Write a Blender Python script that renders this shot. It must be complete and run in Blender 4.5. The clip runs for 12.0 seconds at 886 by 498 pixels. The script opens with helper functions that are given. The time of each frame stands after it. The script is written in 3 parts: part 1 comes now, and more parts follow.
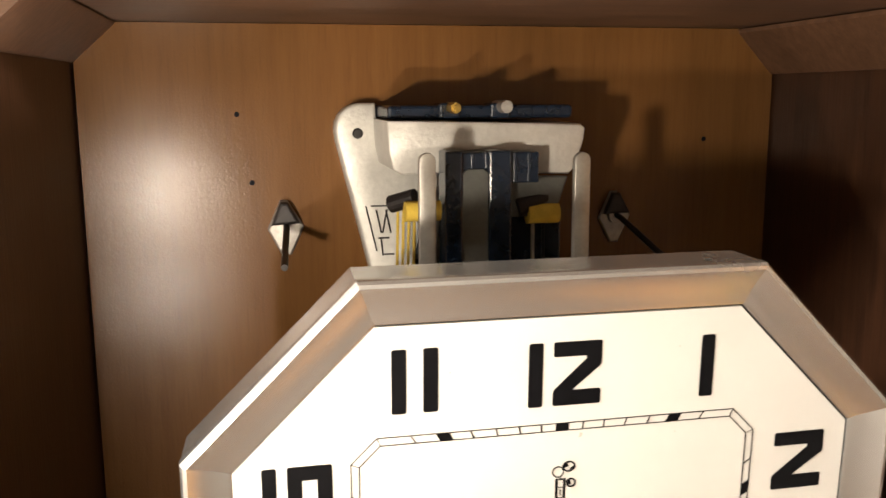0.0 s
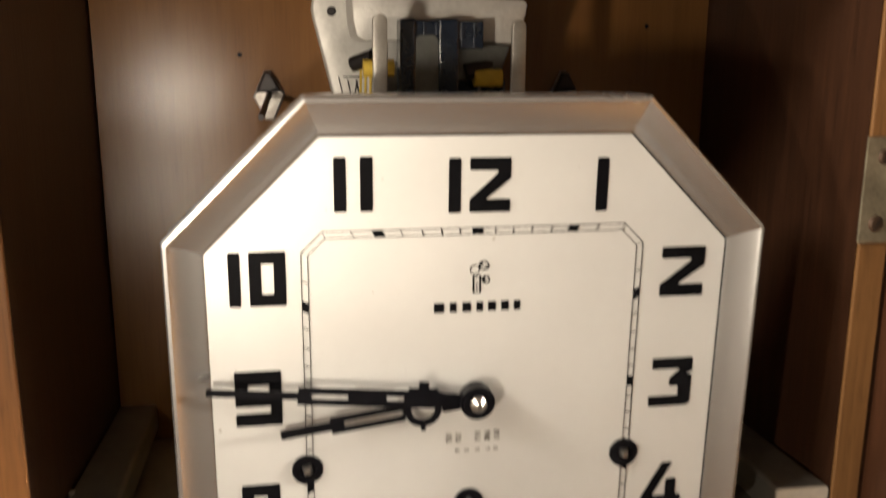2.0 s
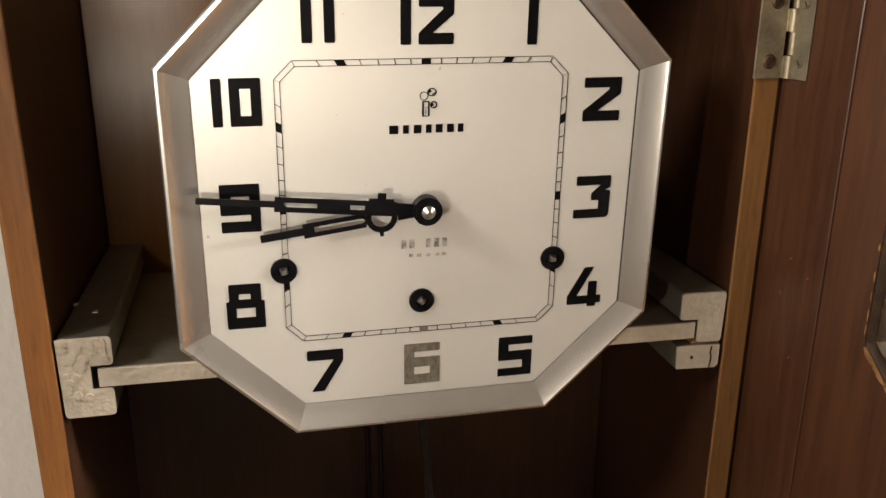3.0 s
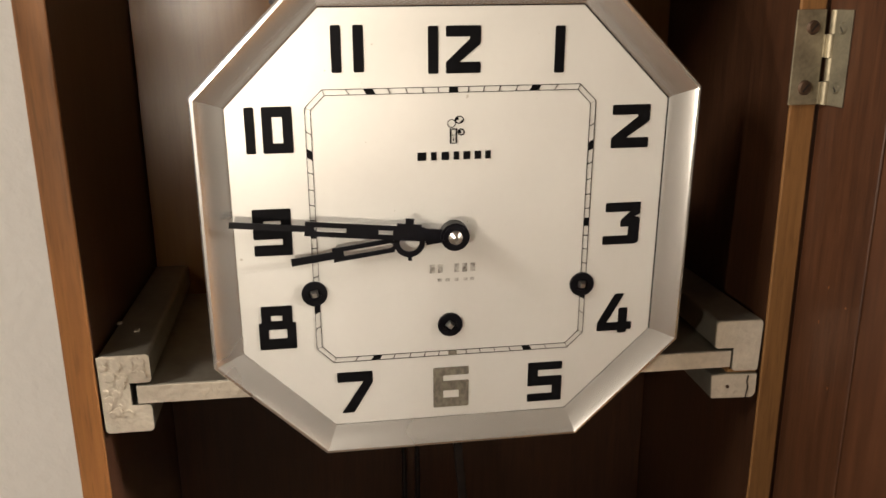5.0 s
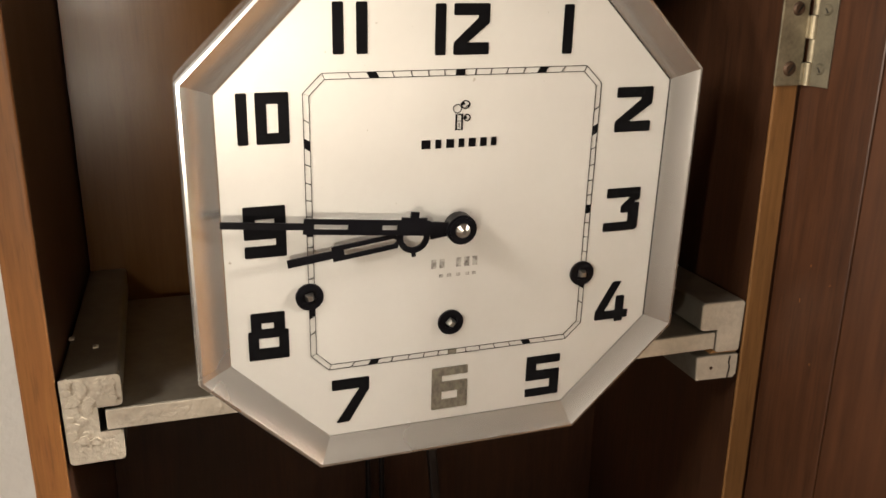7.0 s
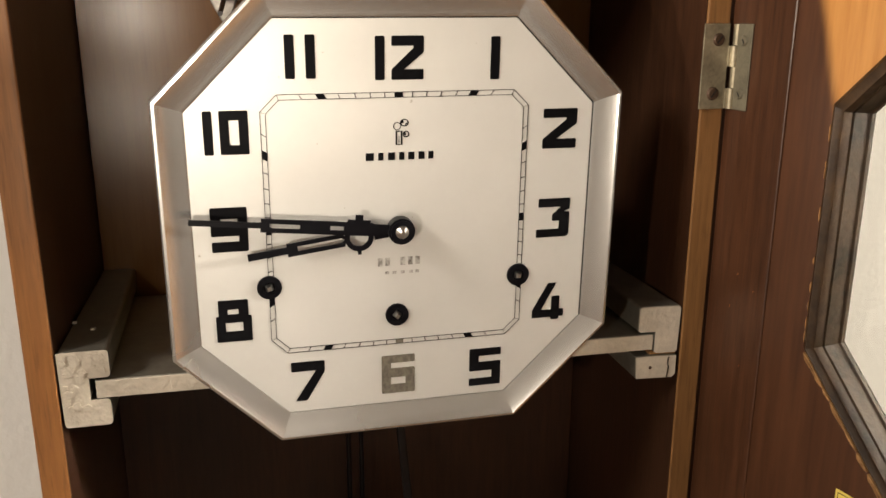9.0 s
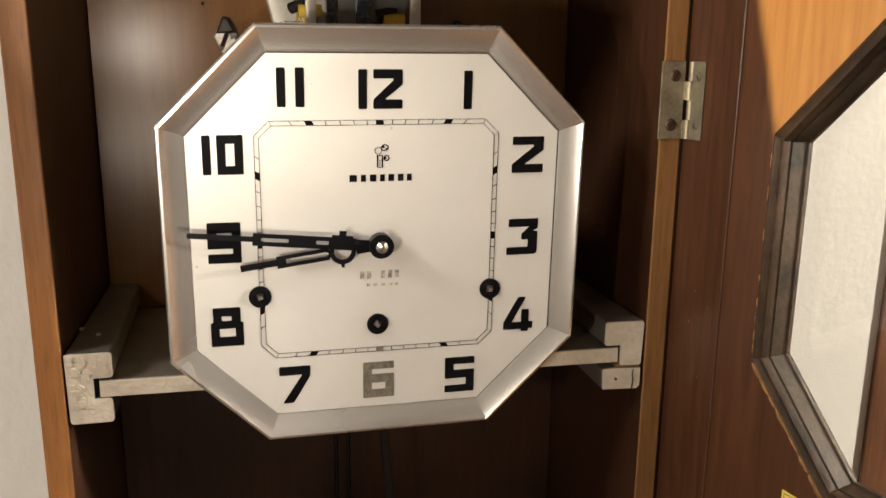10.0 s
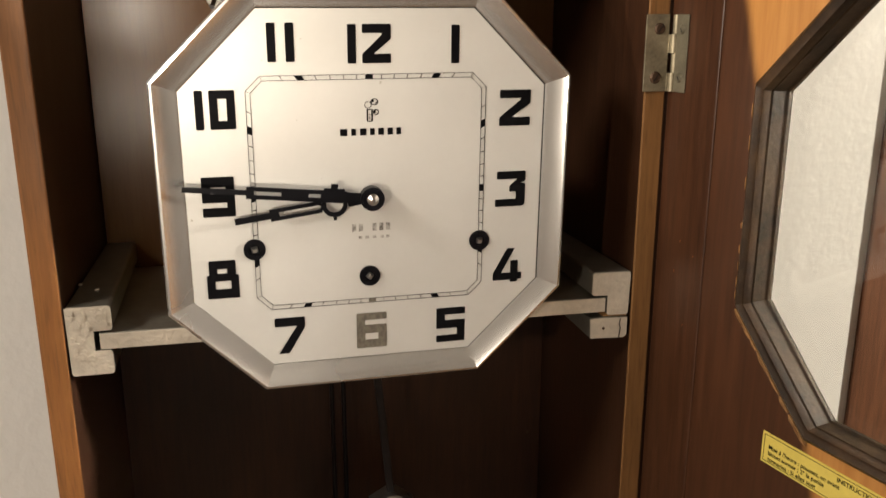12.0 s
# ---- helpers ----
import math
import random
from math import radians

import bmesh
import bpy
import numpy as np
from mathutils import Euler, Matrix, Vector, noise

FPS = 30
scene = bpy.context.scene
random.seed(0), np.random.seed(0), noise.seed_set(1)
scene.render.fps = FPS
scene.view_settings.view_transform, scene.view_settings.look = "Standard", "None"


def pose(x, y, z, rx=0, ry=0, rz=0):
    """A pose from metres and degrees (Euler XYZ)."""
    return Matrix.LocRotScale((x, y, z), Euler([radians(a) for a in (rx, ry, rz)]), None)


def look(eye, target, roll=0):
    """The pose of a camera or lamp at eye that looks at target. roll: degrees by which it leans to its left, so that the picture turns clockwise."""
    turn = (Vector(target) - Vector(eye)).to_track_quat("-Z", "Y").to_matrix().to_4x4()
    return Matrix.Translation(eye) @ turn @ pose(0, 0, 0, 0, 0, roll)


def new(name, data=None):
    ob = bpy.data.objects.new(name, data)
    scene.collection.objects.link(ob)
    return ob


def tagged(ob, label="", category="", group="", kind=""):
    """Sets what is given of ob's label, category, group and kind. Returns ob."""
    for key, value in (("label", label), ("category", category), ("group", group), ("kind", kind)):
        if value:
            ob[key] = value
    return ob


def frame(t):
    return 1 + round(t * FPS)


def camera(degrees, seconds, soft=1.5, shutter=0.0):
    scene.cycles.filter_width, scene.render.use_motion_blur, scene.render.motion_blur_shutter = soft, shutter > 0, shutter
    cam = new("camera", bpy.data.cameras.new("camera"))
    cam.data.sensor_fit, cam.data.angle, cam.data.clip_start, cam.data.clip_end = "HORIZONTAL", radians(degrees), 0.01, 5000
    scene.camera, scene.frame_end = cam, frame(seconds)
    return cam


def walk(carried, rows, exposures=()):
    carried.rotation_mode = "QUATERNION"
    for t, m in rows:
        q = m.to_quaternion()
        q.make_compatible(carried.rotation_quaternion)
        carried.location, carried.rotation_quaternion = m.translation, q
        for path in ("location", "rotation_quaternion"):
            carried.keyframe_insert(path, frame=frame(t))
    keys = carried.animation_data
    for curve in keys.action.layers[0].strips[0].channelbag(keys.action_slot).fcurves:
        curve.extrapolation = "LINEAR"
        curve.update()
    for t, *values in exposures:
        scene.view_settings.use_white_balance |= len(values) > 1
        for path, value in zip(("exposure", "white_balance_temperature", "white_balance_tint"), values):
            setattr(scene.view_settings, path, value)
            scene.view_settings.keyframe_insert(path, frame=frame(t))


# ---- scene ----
cam = camera(53.7, 12.0, shutter=0.4)
PATH = [
    (0, (-0.081, -0.221, 1.662), (0.323, 1.707, 1.317), -0.3),
    (0.5, (-0.064, -0.236, 1.662), (0.291, 1.704, 1.331), -0.7),
    (1, (-0.06, -0.248, 1.658), (0.273, 1.694, 1.315), -0.6),
    (1.5, (-0.06, -0.265, 1.65), (0.269, 1.673, 1.283), 0.5),
    (2, (-0.062, -0.285, 1.628), (0.275, 1.638, 1.192), 0.3),
    (2.5, (-0.065, -0.334, 1.603), (0.302, 1.542, 1.014), 0.2),
    (2.7, (-0.071, -0.341, 1.609), (0.348, 1.508, 0.973), 0.4),
    (4.3, (-0.064, -0.35, 1.604), (0.308, 1.515, 0.983), -0.1),
    (4.5, (-0.062, -0.351, 1.605), (0.281, 1.524, 1.0), -0.2),
    (5, (-0.056, -0.352, 1.611), (0.221, 1.54, 1.024), -0.4),
    (5.5, (-0.056, -0.338, 1.596), (0.18, 1.556, 1.0), -0.4),
    (6, (-0.084, -0.317, 1.603), (0.244, 1.557, 0.986), -0.5),
    (6.5, (-0.109, -0.305, 1.605), (0.412, 1.523, 0.986), -0.1),
    (7, (-0.112, -0.314, 1.609), (0.49, 1.487, 0.981), 0.6),
    (7.5, (-0.085, -0.342, 1.609), (0.455, 1.487, 1.006), 0.0),
    (9.3, (-0.073, -0.392, 1.61), (0.375, 1.483, 1.078), 0.4),
    (9.5, (-0.078, -0.403, 1.604), (0.372, 1.477, 1.093), 0.8),
    (10, (-0.067, -0.421, 1.61), (0.379, 1.47, 1.135), 0.6),
    (10.5, (-0.071, -0.428, 1.615), (0.388, 1.465, 1.16), 0.1),
    (11, (-0.076, -0.428, 1.613), (0.389, 1.456, 1.13), 0.2),
    (11.5, (-0.07, -0.431, 1.61), (0.392, 1.446, 1.097), -0.3),
    (12, (-0.067, -0.434, 1.603), (0.385, 1.438, 1.064), 0.0),
]
walk(cam, [(t, look(eye, target, roll)) for t, eye, target, roll in PATH],
     [(0, 0.55), (1.0, 0.33), (1.5, 0.08), (2.0, -0.2), (2.5, -0.45), (4.5, -0.28), (5.5, -0.3), (7.5, -0.22), (9.5, -0.22), (11.0, -0.18), (12.0, -0.34)])

# ---- light: a hand lamp, a copy at its early place, two added fills ----
world = bpy.data.worlds.new("world")
scene.world = world
world.use_nodes = True
world.node_tree.nodes["Background"].inputs[0].default_value = (1.0, 0.9, 0.78, 1)
world.node_tree.nodes["Background"].inputs[1].default_value = 0.012


def lamp(name, kind, m, watts, colour, size):
    data = bpy.data.lights.new(name, kind)
    data.energy, data.color = watts, colour
    if kind == "AREA":
        data.shape, data.size = "DISK", size
    else:
        data.shadow_soft_size = size
    ob = new(name, data)
    ob.matrix_world = m
    return ob


hand_lamp = lamp("hand_lamp", "SPOT", look((-0.175, -0.30, 1.495), (0.035, 0.01, 1.555)), 2.75, (1.0, 0.855, 0.69), 0.007)
hand_lamp.data.spot_size, hand_lamp.data.spot_blend = radians(74), 0.8
# Second lamp for where the hand lamp was at first; both stay lit.
early_hand_lamp = lamp("early_hand_lamp", "SPOT", look((-0.15, -0.13, 1.596), (0.11, 0.148, 1.75)), 2.1, (1.0, 0.855, 0.69), 0.008)
early_hand_lamp.data.spot_size, early_hand_lamp.data.spot_blend = radians(112), 0.75
# Added fill out of view, standing in for room light on the left wall.
lamp("room_fill", "AREA", pose(-1.2, -0.5, 2.4), 40.0, (1.0, 0.9, 0.78), 0.4)
# Added spot out of view that brightens the wall seen through the door.
wall_fill_spot = lamp("wall_fill", "SPOT", look((1.5, -0.45, 1.85), (0.5, 0.16, 1.45)), 150.0, (1.0, 0.9, 0.76), 0.06)
wall_fill_spot.data.spot_size, wall_fill_spot.data.spot_blend = radians(48), 0.7


# ---- materials ----
def nodes_of(name):
    m = bpy.data.materials.new(name)
    m.use_nodes = True
    return m, m.node_tree.nodes, m.node_tree.links, m.node_tree.nodes["Principled BSDF"]


def noise_tex(n, l, scale, stretch=(1, 1, 1), detail=4.0, rough=0.55, twist=(0, 0, 0)):
    co, mp, tx = n.new("ShaderNodeTexCoord"), n.new("ShaderNodeMapping"), n.new("ShaderNodeTexNoise")
    mp.inputs["Scale"].default_value, mp.inputs["Rotation"].default_value = stretch, twist
    tx.inputs["Scale"].default_value, tx.inputs["Detail"].default_value = scale, detail
    tx.inputs["Roughness"].default_value = rough
    l.new(co.outputs["Object"], mp.inputs[0])
    l.new(mp.outputs[0], tx.inputs["Vector"])
    return tx.outputs["Fac"]


def ramp(n, l, fac, stops):
    r = n.new("ShaderNodeValToRGB")
    while len(r.color_ramp.elements) < len(stops):
        r.color_ramp.elements.new(0.5)
    for e, (p, c) in zip(r.color_ramp.elements, stops):
        e.position, e.color = p, (*c, 1) if len(c) == 3 else c
    l.new(fac, r.inputs[0])
    return r.outputs[0]


def mixed(n, l, fac, a, b, mode="MIX"):
    x = n.new("ShaderNodeMix")
    x.data_type, x.blend_type = "RGBA", mode
    for value, socket in ((fac, x.inputs[0]), (a, x.inputs[6]), (b, x.inputs[7])):
        if isinstance(value, (int, float)):
            socket.default_value = value
        elif isinstance(value, tuple):
            socket.default_value = (*value, 1)
        else:
            l.new(value, socket)
    return x.outputs[2]


def bumped(n, l, b, height, strength, distance):
    u = n.new("ShaderNodeBump")
    u.inputs["Strength"].default_value, u.inputs["Distance"].default_value = strength, distance
    l.new(height, u.inputs["Height"])
    l.new(u.outputs[0], b.inputs["Normal"])


def wood(name, light, dark, stretch=(1, 1, 0.06), grain=260, rough=0.4, bump=0.25, blotch=0.5, coat=0.0, peel=0.0, shine=0.5, pore=0.78):
    """Fine grain along the short axis of stretch, with slow blotches of stain."""
    m, n, l, b = nodes_of(name)
    fine = noise_tex(n, l, grain, stretch, 6, 0.6)
    slow = noise_tex(n, l, 14, (1, 1, 0.5), 3)
    pores = noise_tex(n, l, grain * 3.2, stretch, 2)
    base = ramp(n, l, fine, [(0.3, dark), (0.68, light)])
    shade = ramp(n, l, slow, [(0.3, (1 - blotch,) * 3), (0.7, (1, 1, 1))])
    spots = ramp(n, l, pores, [(0.34, (pore,) * 3), (0.46, (1, 1, 1))])
    l.new(mixed(n, l, 1.0, mixed(n, l, 1.0, base, shade, "MULTIPLY"), spots, "MULTIPLY"), b.inputs["Base Color"])
    r = n.new("ShaderNodeMapRange")
    r.inputs[3].default_value, r.inputs[4].default_value = rough - 0.08, rough + 0.12
    l.new(slow, r.inputs[0])
    l.new(r.outputs[0], b.inputs["Roughness"])
    b.inputs["Specular IOR Level"].default_value = shine
    b.inputs["Coat Weight"].default_value, b.inputs["Coat Roughness"].default_value = coat, 0.2
    height = mixed(n, l, 0.75 if peel else 0.0, pores, noise_tex(n, l, 1300, (1, 1, 1), 3)) if peel else pores
    bumped(n, l, b, height, max(bump, peel), 0.0004)
    return m


def plain(name, colour, rough=0.5, metal=0.0, vary=0.25, scale=90, bump=0.15, depth=0.0003, stretch=(1, 1, 1), shine=0.5):
    m, n, l, b = nodes_of(name)
    a, c = noise_tex(n, l, scale, stretch, 5), noise_tex(n, l, scale * 7, stretch, 3)
    low = tuple(v * (1 - vary) for v in colour)
    l.new(mixed(n, l, 0.3, ramp(n, l, a, [(0.35, low), (0.65, colour)]), ramp(n, l, c, [(0.35, low), (0.65, colour)])), b.inputs["Base Color"])
    r = n.new("ShaderNodeMapRange")
    r.inputs[3].default_value, r.inputs[4].default_value = max(0.02, rough - 0.06), rough + 0.1
    l.new(a, r.inputs[0])
    l.new(r.outputs[0], b.inputs["Roughness"])
    b.inputs["Metallic"].default_value, b.inputs["Specular IOR Level"].default_value = metal, shine
    bumped(n, l, b, c, bump, depth)
    return m


def worn_ink(name, ink, plate, amount):
    """Black print rubbed away in spots, with the plate's colour below."""
    m, n, l, b = nodes_of(name)
    f = noise_tex(n, l, 420, (1, 1, 0.7), 4)
    g = ramp(n, l, f, [(0.5 - amount * 0.25, ink), (0.62, tuple(i + (p - i) * amount for i, p in zip(ink, plate)))])
    l.new(g, b.inputs["Base Color"])
    b.inputs["Roughness"].default_value = 0.38
    return m


def two_tone_door():
    """Orange veneer, dark brown along the hinge side up to a soft slanted edge."""
    m, n, l, b = nodes_of("door veneer")
    grain = noise_tex(n, l, 210, (1, 1, 0.07), 6, 0.6)
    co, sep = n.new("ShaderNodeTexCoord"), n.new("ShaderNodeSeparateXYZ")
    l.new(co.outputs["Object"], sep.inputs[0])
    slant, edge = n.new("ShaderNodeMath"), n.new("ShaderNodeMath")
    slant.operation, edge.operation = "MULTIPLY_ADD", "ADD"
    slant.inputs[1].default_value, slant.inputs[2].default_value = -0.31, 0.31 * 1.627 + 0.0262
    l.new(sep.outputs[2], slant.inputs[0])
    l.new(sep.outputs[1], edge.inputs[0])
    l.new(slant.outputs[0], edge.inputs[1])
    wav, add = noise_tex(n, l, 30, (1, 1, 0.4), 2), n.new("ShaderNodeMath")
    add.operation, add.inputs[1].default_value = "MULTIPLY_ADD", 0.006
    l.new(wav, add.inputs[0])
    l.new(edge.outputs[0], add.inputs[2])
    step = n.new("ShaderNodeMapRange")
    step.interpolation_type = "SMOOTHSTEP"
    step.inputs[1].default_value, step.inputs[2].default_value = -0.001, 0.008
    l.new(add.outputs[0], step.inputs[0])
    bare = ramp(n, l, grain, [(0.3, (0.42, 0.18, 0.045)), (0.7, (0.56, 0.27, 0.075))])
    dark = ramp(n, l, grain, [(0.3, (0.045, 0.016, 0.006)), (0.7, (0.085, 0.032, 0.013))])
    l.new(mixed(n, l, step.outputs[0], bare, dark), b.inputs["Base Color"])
    b.inputs["Roughness"].default_value = 0.42
    bumped(n, l, b, grain, 0.2, 0.0003)
    return m


def clear_glass():
    m, n, l, b = nodes_of("window glass")
    g = n.new("ShaderNodeBsdfGlass")
    g.inputs["Roughness"].default_value, g.inputs["IOR"].default_value = 0.0, 1.45
    g.inputs["Color"].default_value = (0.97, 0.98, 0.97, 1)
    l.new(g.outputs[0], n["Material Output"].inputs[0])
    return m


BACK_WOOD = wood("lacquered back", (0.168, 0.077, 0.023), (0.142, 0.063, 0.018), rough=0.2, bump=0.04, blotch=0.3, coat=0.0, peel=0.2, shine=0.24, pore=0.93)
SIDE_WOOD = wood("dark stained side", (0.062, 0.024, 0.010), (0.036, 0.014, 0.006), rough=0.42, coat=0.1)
TOP_WOOD = wood("brown top board", (0.15, 0.075, 0.04), (0.09, 0.042, 0.022), (0.06, 1, 1), rough=0.5)
EDGE_WOOD = wood("orange front edge", (0.32, 0.135, 0.04), (0.2, 0.08, 0.023), rough=0.45, blotch=0.35)
TAN_WOOD = wood("tan front edge", (0.29, 0.142, 0.047), (0.2, 0.092, 0.029), rough=0.5, blotch=0.3)
STILE_WOOD = wood("door stile", (0.085, 0.032, 0.013), (0.045, 0.016, 0.006), rough=0.38, blotch=0.4, coat=0.2)
TRIM_WOOD = wood("dark window trim", (0.08, 0.044, 0.02), (0.02, 0.011, 0.006), (0.5, 0.5, 0.5), 120, 0.36, 0.8, 0.6, shine=0.3)
FAR_WOOD = wood("reddish brown board", (0.24, 0.1, 0.045), (0.15, 0.055, 0.024), rough=0.45)
VENEER = two_tone_door()
PUTTY = plain("grey lining", (0.045, 0.027, 0.013), 0.5, 0.0, 0.8, 45, 0.6, shine=0.15)
PLASTER = plain("white plaster", (0.88, 0.855, 0.81), 0.9, 0.0, 0.05, 20, 0.4, 0.0013)
PAINT = plain("white ceiling paint", (0.8, 0.78, 0.74), 0.9, 0.0, 0.05, 20)
FLOOR = wood("floor board", (0.3, 0.17, 0.08), (0.2, 0.1, 0.05), (1, 0.05, 1), 60)
DIAL = plain("silvered dial", (0.70, 0.70, 0.675), 0.42, 0.35, 0.04, 35, 0.03, 0.0001)
for spot_scale, cut, tone in ((230, 0.75, 0.6),):
    dn, dl = DIAL.node_tree.nodes, DIAL.node_tree.links
    socket = dn["Principled BSDF"].inputs["Base Color"]
    was = socket.links[0].from_socket
    spots = ramp(dn, dl, noise_tex(dn, dl, spot_scale, (1, 1, 1), 2), [(cut, (1, 1, 1)), (cut + 0.03, (tone, tone * 0.95, tone * 0.85))])
    dl.new(mixed(dn, dl, 1.0, was, spots, "MULTIPLY"), socket)
BEZEL = plain("satin aluminium", (0.86, 0.86, 0.85), 0.24, 0.92, 0.07, 6, 0.12, 0.0006)
INK = plain("black print", (0.004, 0.004, 0.005), 0.55, 0.0, 0.4, 200, 0.1, shine=0.06)
FADED = worn_ink("rubbed print", (0.085, 0.075, 0.06), (0.3, 0.27, 0.21), 0.4)
GHOST = worn_ink("almost gone print", (0.07, 0.06, 0.05), (0.6, 0.59, 0.56), 0.85)
HANDS_BLACK = plain("black lacquer", (0.004, 0.004, 0.006), 0.36, 0.0, 0.4, 150, 0.1, shine=0.15)
STEEL = plain("bright steel", (0.62, 0.6, 0.56), 0.28, 1.0, 0.3, 120)
# Darker greenish copy of the hinge steel: the door leaf's shade as colour.
SHADED_STEEL = plain("hinge steel in a shaded tone", (0.19, 0.17, 0.12), 0.5, 0.35, 0.4, 110, 0.3)
OLD_STEEL = plain("tarnished hinge steel", (0.42, 0.37, 0.26), 0.42, 0.6, 0.5, 70, 0.3)
RUST = plain("rusty screw", (0.11, 0.065, 0.04), 0.55, 0.5, 0.5, 300, 0.4)
CAST = plain("aluminium painted casting", (0.62, 0.61, 0.57), 0.42, 0.25, 0.25, 60, 0.45, 0.0006)
SILVER_PAINT = plain("silver painted wood", (0.4, 0.38, 0.32), 0.42, 0.85, 0.3, 30, 0.3, 0.0006)
FLAKED = plain("flaking silver paint", (0.76, 0.69, 0.58), 0.38, 0.3, 0.25, 45, 0.5, 0.0012)
BLUE_BLACK = plain("blue black bakelite", (0.008, 0.016, 0.032), 0.22, 0.0, 0.4, 120)
GREY_PLATE = plain("grey zinc plate", (0.13, 0.135, 0.125), 0.45, 0.5, 0.3, 90)
HAMMER = plain("dull hammer steel", (0.4, 0.38, 0.34), 0.4, 0.6, 0.3, 90)
BRASS = plain("brass", (0.72, 0.5, 0.13), 0.3, 0.9, 0.25, 120)
YELLOW = plain("yellow felt", (0.62, 0.44, 0.06), 0.8, 0.0, 0.25, 200, 0.5)
DARK_METAL = plain("black iron", (0.03, 0.026, 0.026), 0.45, 0.5, 0.5, 150, 0.4)
PALE_METAL = plain("worn zinc", (0.42, 0.4, 0.37), 0.4, 0.6, 0.4, 250, 0.4)
ROD = plain("dark gong steel", (0.02, 0.02, 0.024), 0.3, 0.6, 0.3, 90)
LABEL = plain("yellow paper", (0.78, 0.62, 0.13), 0.5, 0.0, 0.12, 120, 0.1)
CRACK = plain("raw broken wood", (0.42, 0.22, 0.08), 0.8, 0.0, 0.5, 200, 0.8)
GLASS = clear_glass()


# ---- building helpers ----
def thing(name, m, label, category, group="", kind=""):
    ob = new(name)
    ob.empty_display_size = 0.02
    ob.matrix_world = m
    return tagged(ob, label, category, group, kind)


def part(name, bm, material, parent=None, label="", local=False, smooth=0.0):
    """Links a bmesh as one mesh; its coordinates are the world's, or the parent's where local is set."""
    bmesh.ops.recalc_face_normals(bm, faces=bm.faces[:])
    if smooth:
        for f in bm.faces:
            f.smooth = True
        for e in bm.edges:
            e.smooth = not e.seam and len(e.link_faces) == 2 and e.calc_face_angle(0) < radians(smooth)
    me = bpy.data.meshes.new(name)
    bm.to_mesh(me)
    bm.free()
    for x in material if isinstance(material, (list, tuple)) else (material,):
        me.materials.append(x)
    ob = new(name, me)
    if parent is not None:
        ob.parent = parent
        if not local:
            up, m = parent, Matrix()
            while up is not None:
                m = up.matrix_basis @ m if up.parent is None else up.matrix_parent_inverse @ up.matrix_basis @ m
                up = up.parent
            ob.matrix_parent_inverse = m.inverted()
    if label:
        ob["label"] = label
    return ob


def box(x0, x1, y0, y1, z0, z1, bevel=0.0, bm=None, segments=2):
    b = bmesh.new()
    bmesh.ops.create_cube(b, size=1)
    for v in b.verts:
        v.co = Vector((x0 + (v.co.x + 0.5) * (x1 - x0), y0 + (v.co.y + 0.5) * (y1 - y0), z0 + (v.co.z + 0.5) * (z1 - z0)))
    if bevel:
        bmesh.ops.bevel(b, geom=b.edges[:], offset=bevel, segments=segments, affect="EDGES", profile=0.5)
    return joined(bm, b)


def joined(bm, b):
    if bm is None:
        return b
    me = bpy.data.meshes.new("joined")
    b.to_mesh(me)
    bm.from_mesh(me)
    bpy.data.meshes.remove(me)
    b.free()
    return bm


def prism(points, y0, y1, bm=None, bevel=0.0, corners=0.0, keep=()):
    """A flat outline in x and z, drawn out from y0 to y1; corners rounds its convex outline corners, bevel its front rim."""
    b = bmesh.new()
    vs = [b.verts.new((x, y0, z)) for x, z in points]
    f = b.faces.new(vs)
    if corners:
        n, pick = len(points), []
        area = sum(points[i][0] * points[(i + 1) % n][1] - points[(i + 1) % n][0] * points[i][1] for i in range(n))
        for i, v in enumerate(vs):
            a, c, d = points[i - 1], points[i], points[(i + 1) % n]
            turn = (c[0] - a[0]) * (d[1] - c[1]) - (c[1] - a[1]) * (d[0] - c[0])
            if turn * area > 1e-12 and (round(c[0], 6), round(c[1], 6)) not in keep:
                pick.append(v)
        if pick:
            bmesh.ops.bevel(b, geom=pick, offset=corners, segments=3, affect="VERTICES", profile=0.5)
    front = b.faces[:]
    up = bmesh.ops.extrude_face_region(b, geom=front)
    bmesh.ops.translate(b, verts=[g for g in up["geom"] if isinstance(g, bmesh.types.BMVert)], vec=(0, y1 - y0, 0))
    if bevel:
        rim = [e for e in b.edges if all(abs(v.co.y - y0) < 1e-7 for v in e.verts)]
        bmesh.ops.bevel(b, geom=rim, offset=bevel, segments=2, affect="EDGES", profile=0.5)
    return joined(bm, b)


def tube(a, c, r, seg=16, bm=None, r2=None, dome=0.0):
    b = bmesh.new()
    a, c = Vector(a), Vector(c)
    d = c - a
    bmesh.ops.create_cone(b, cap_ends=True, segments=seg, radius1=r, radius2=r if r2 is None else r2, depth=d.length)
    b.transform(Matrix.Translation((a + c) / 2) @ d.to_track_quat("Z", "Y").to_matrix().to_4x4())
    return joined(bm, b)


def octagon(half, cut, cx=0.0, cz=0.0):
    s = [(-cut, half), (cut, half), (half, cut), (half, -cut), (cut, -half), (-cut, -half), (-half, -cut), (-half, cut)]
    return [(cx + x, cz + z) for x, z in s]


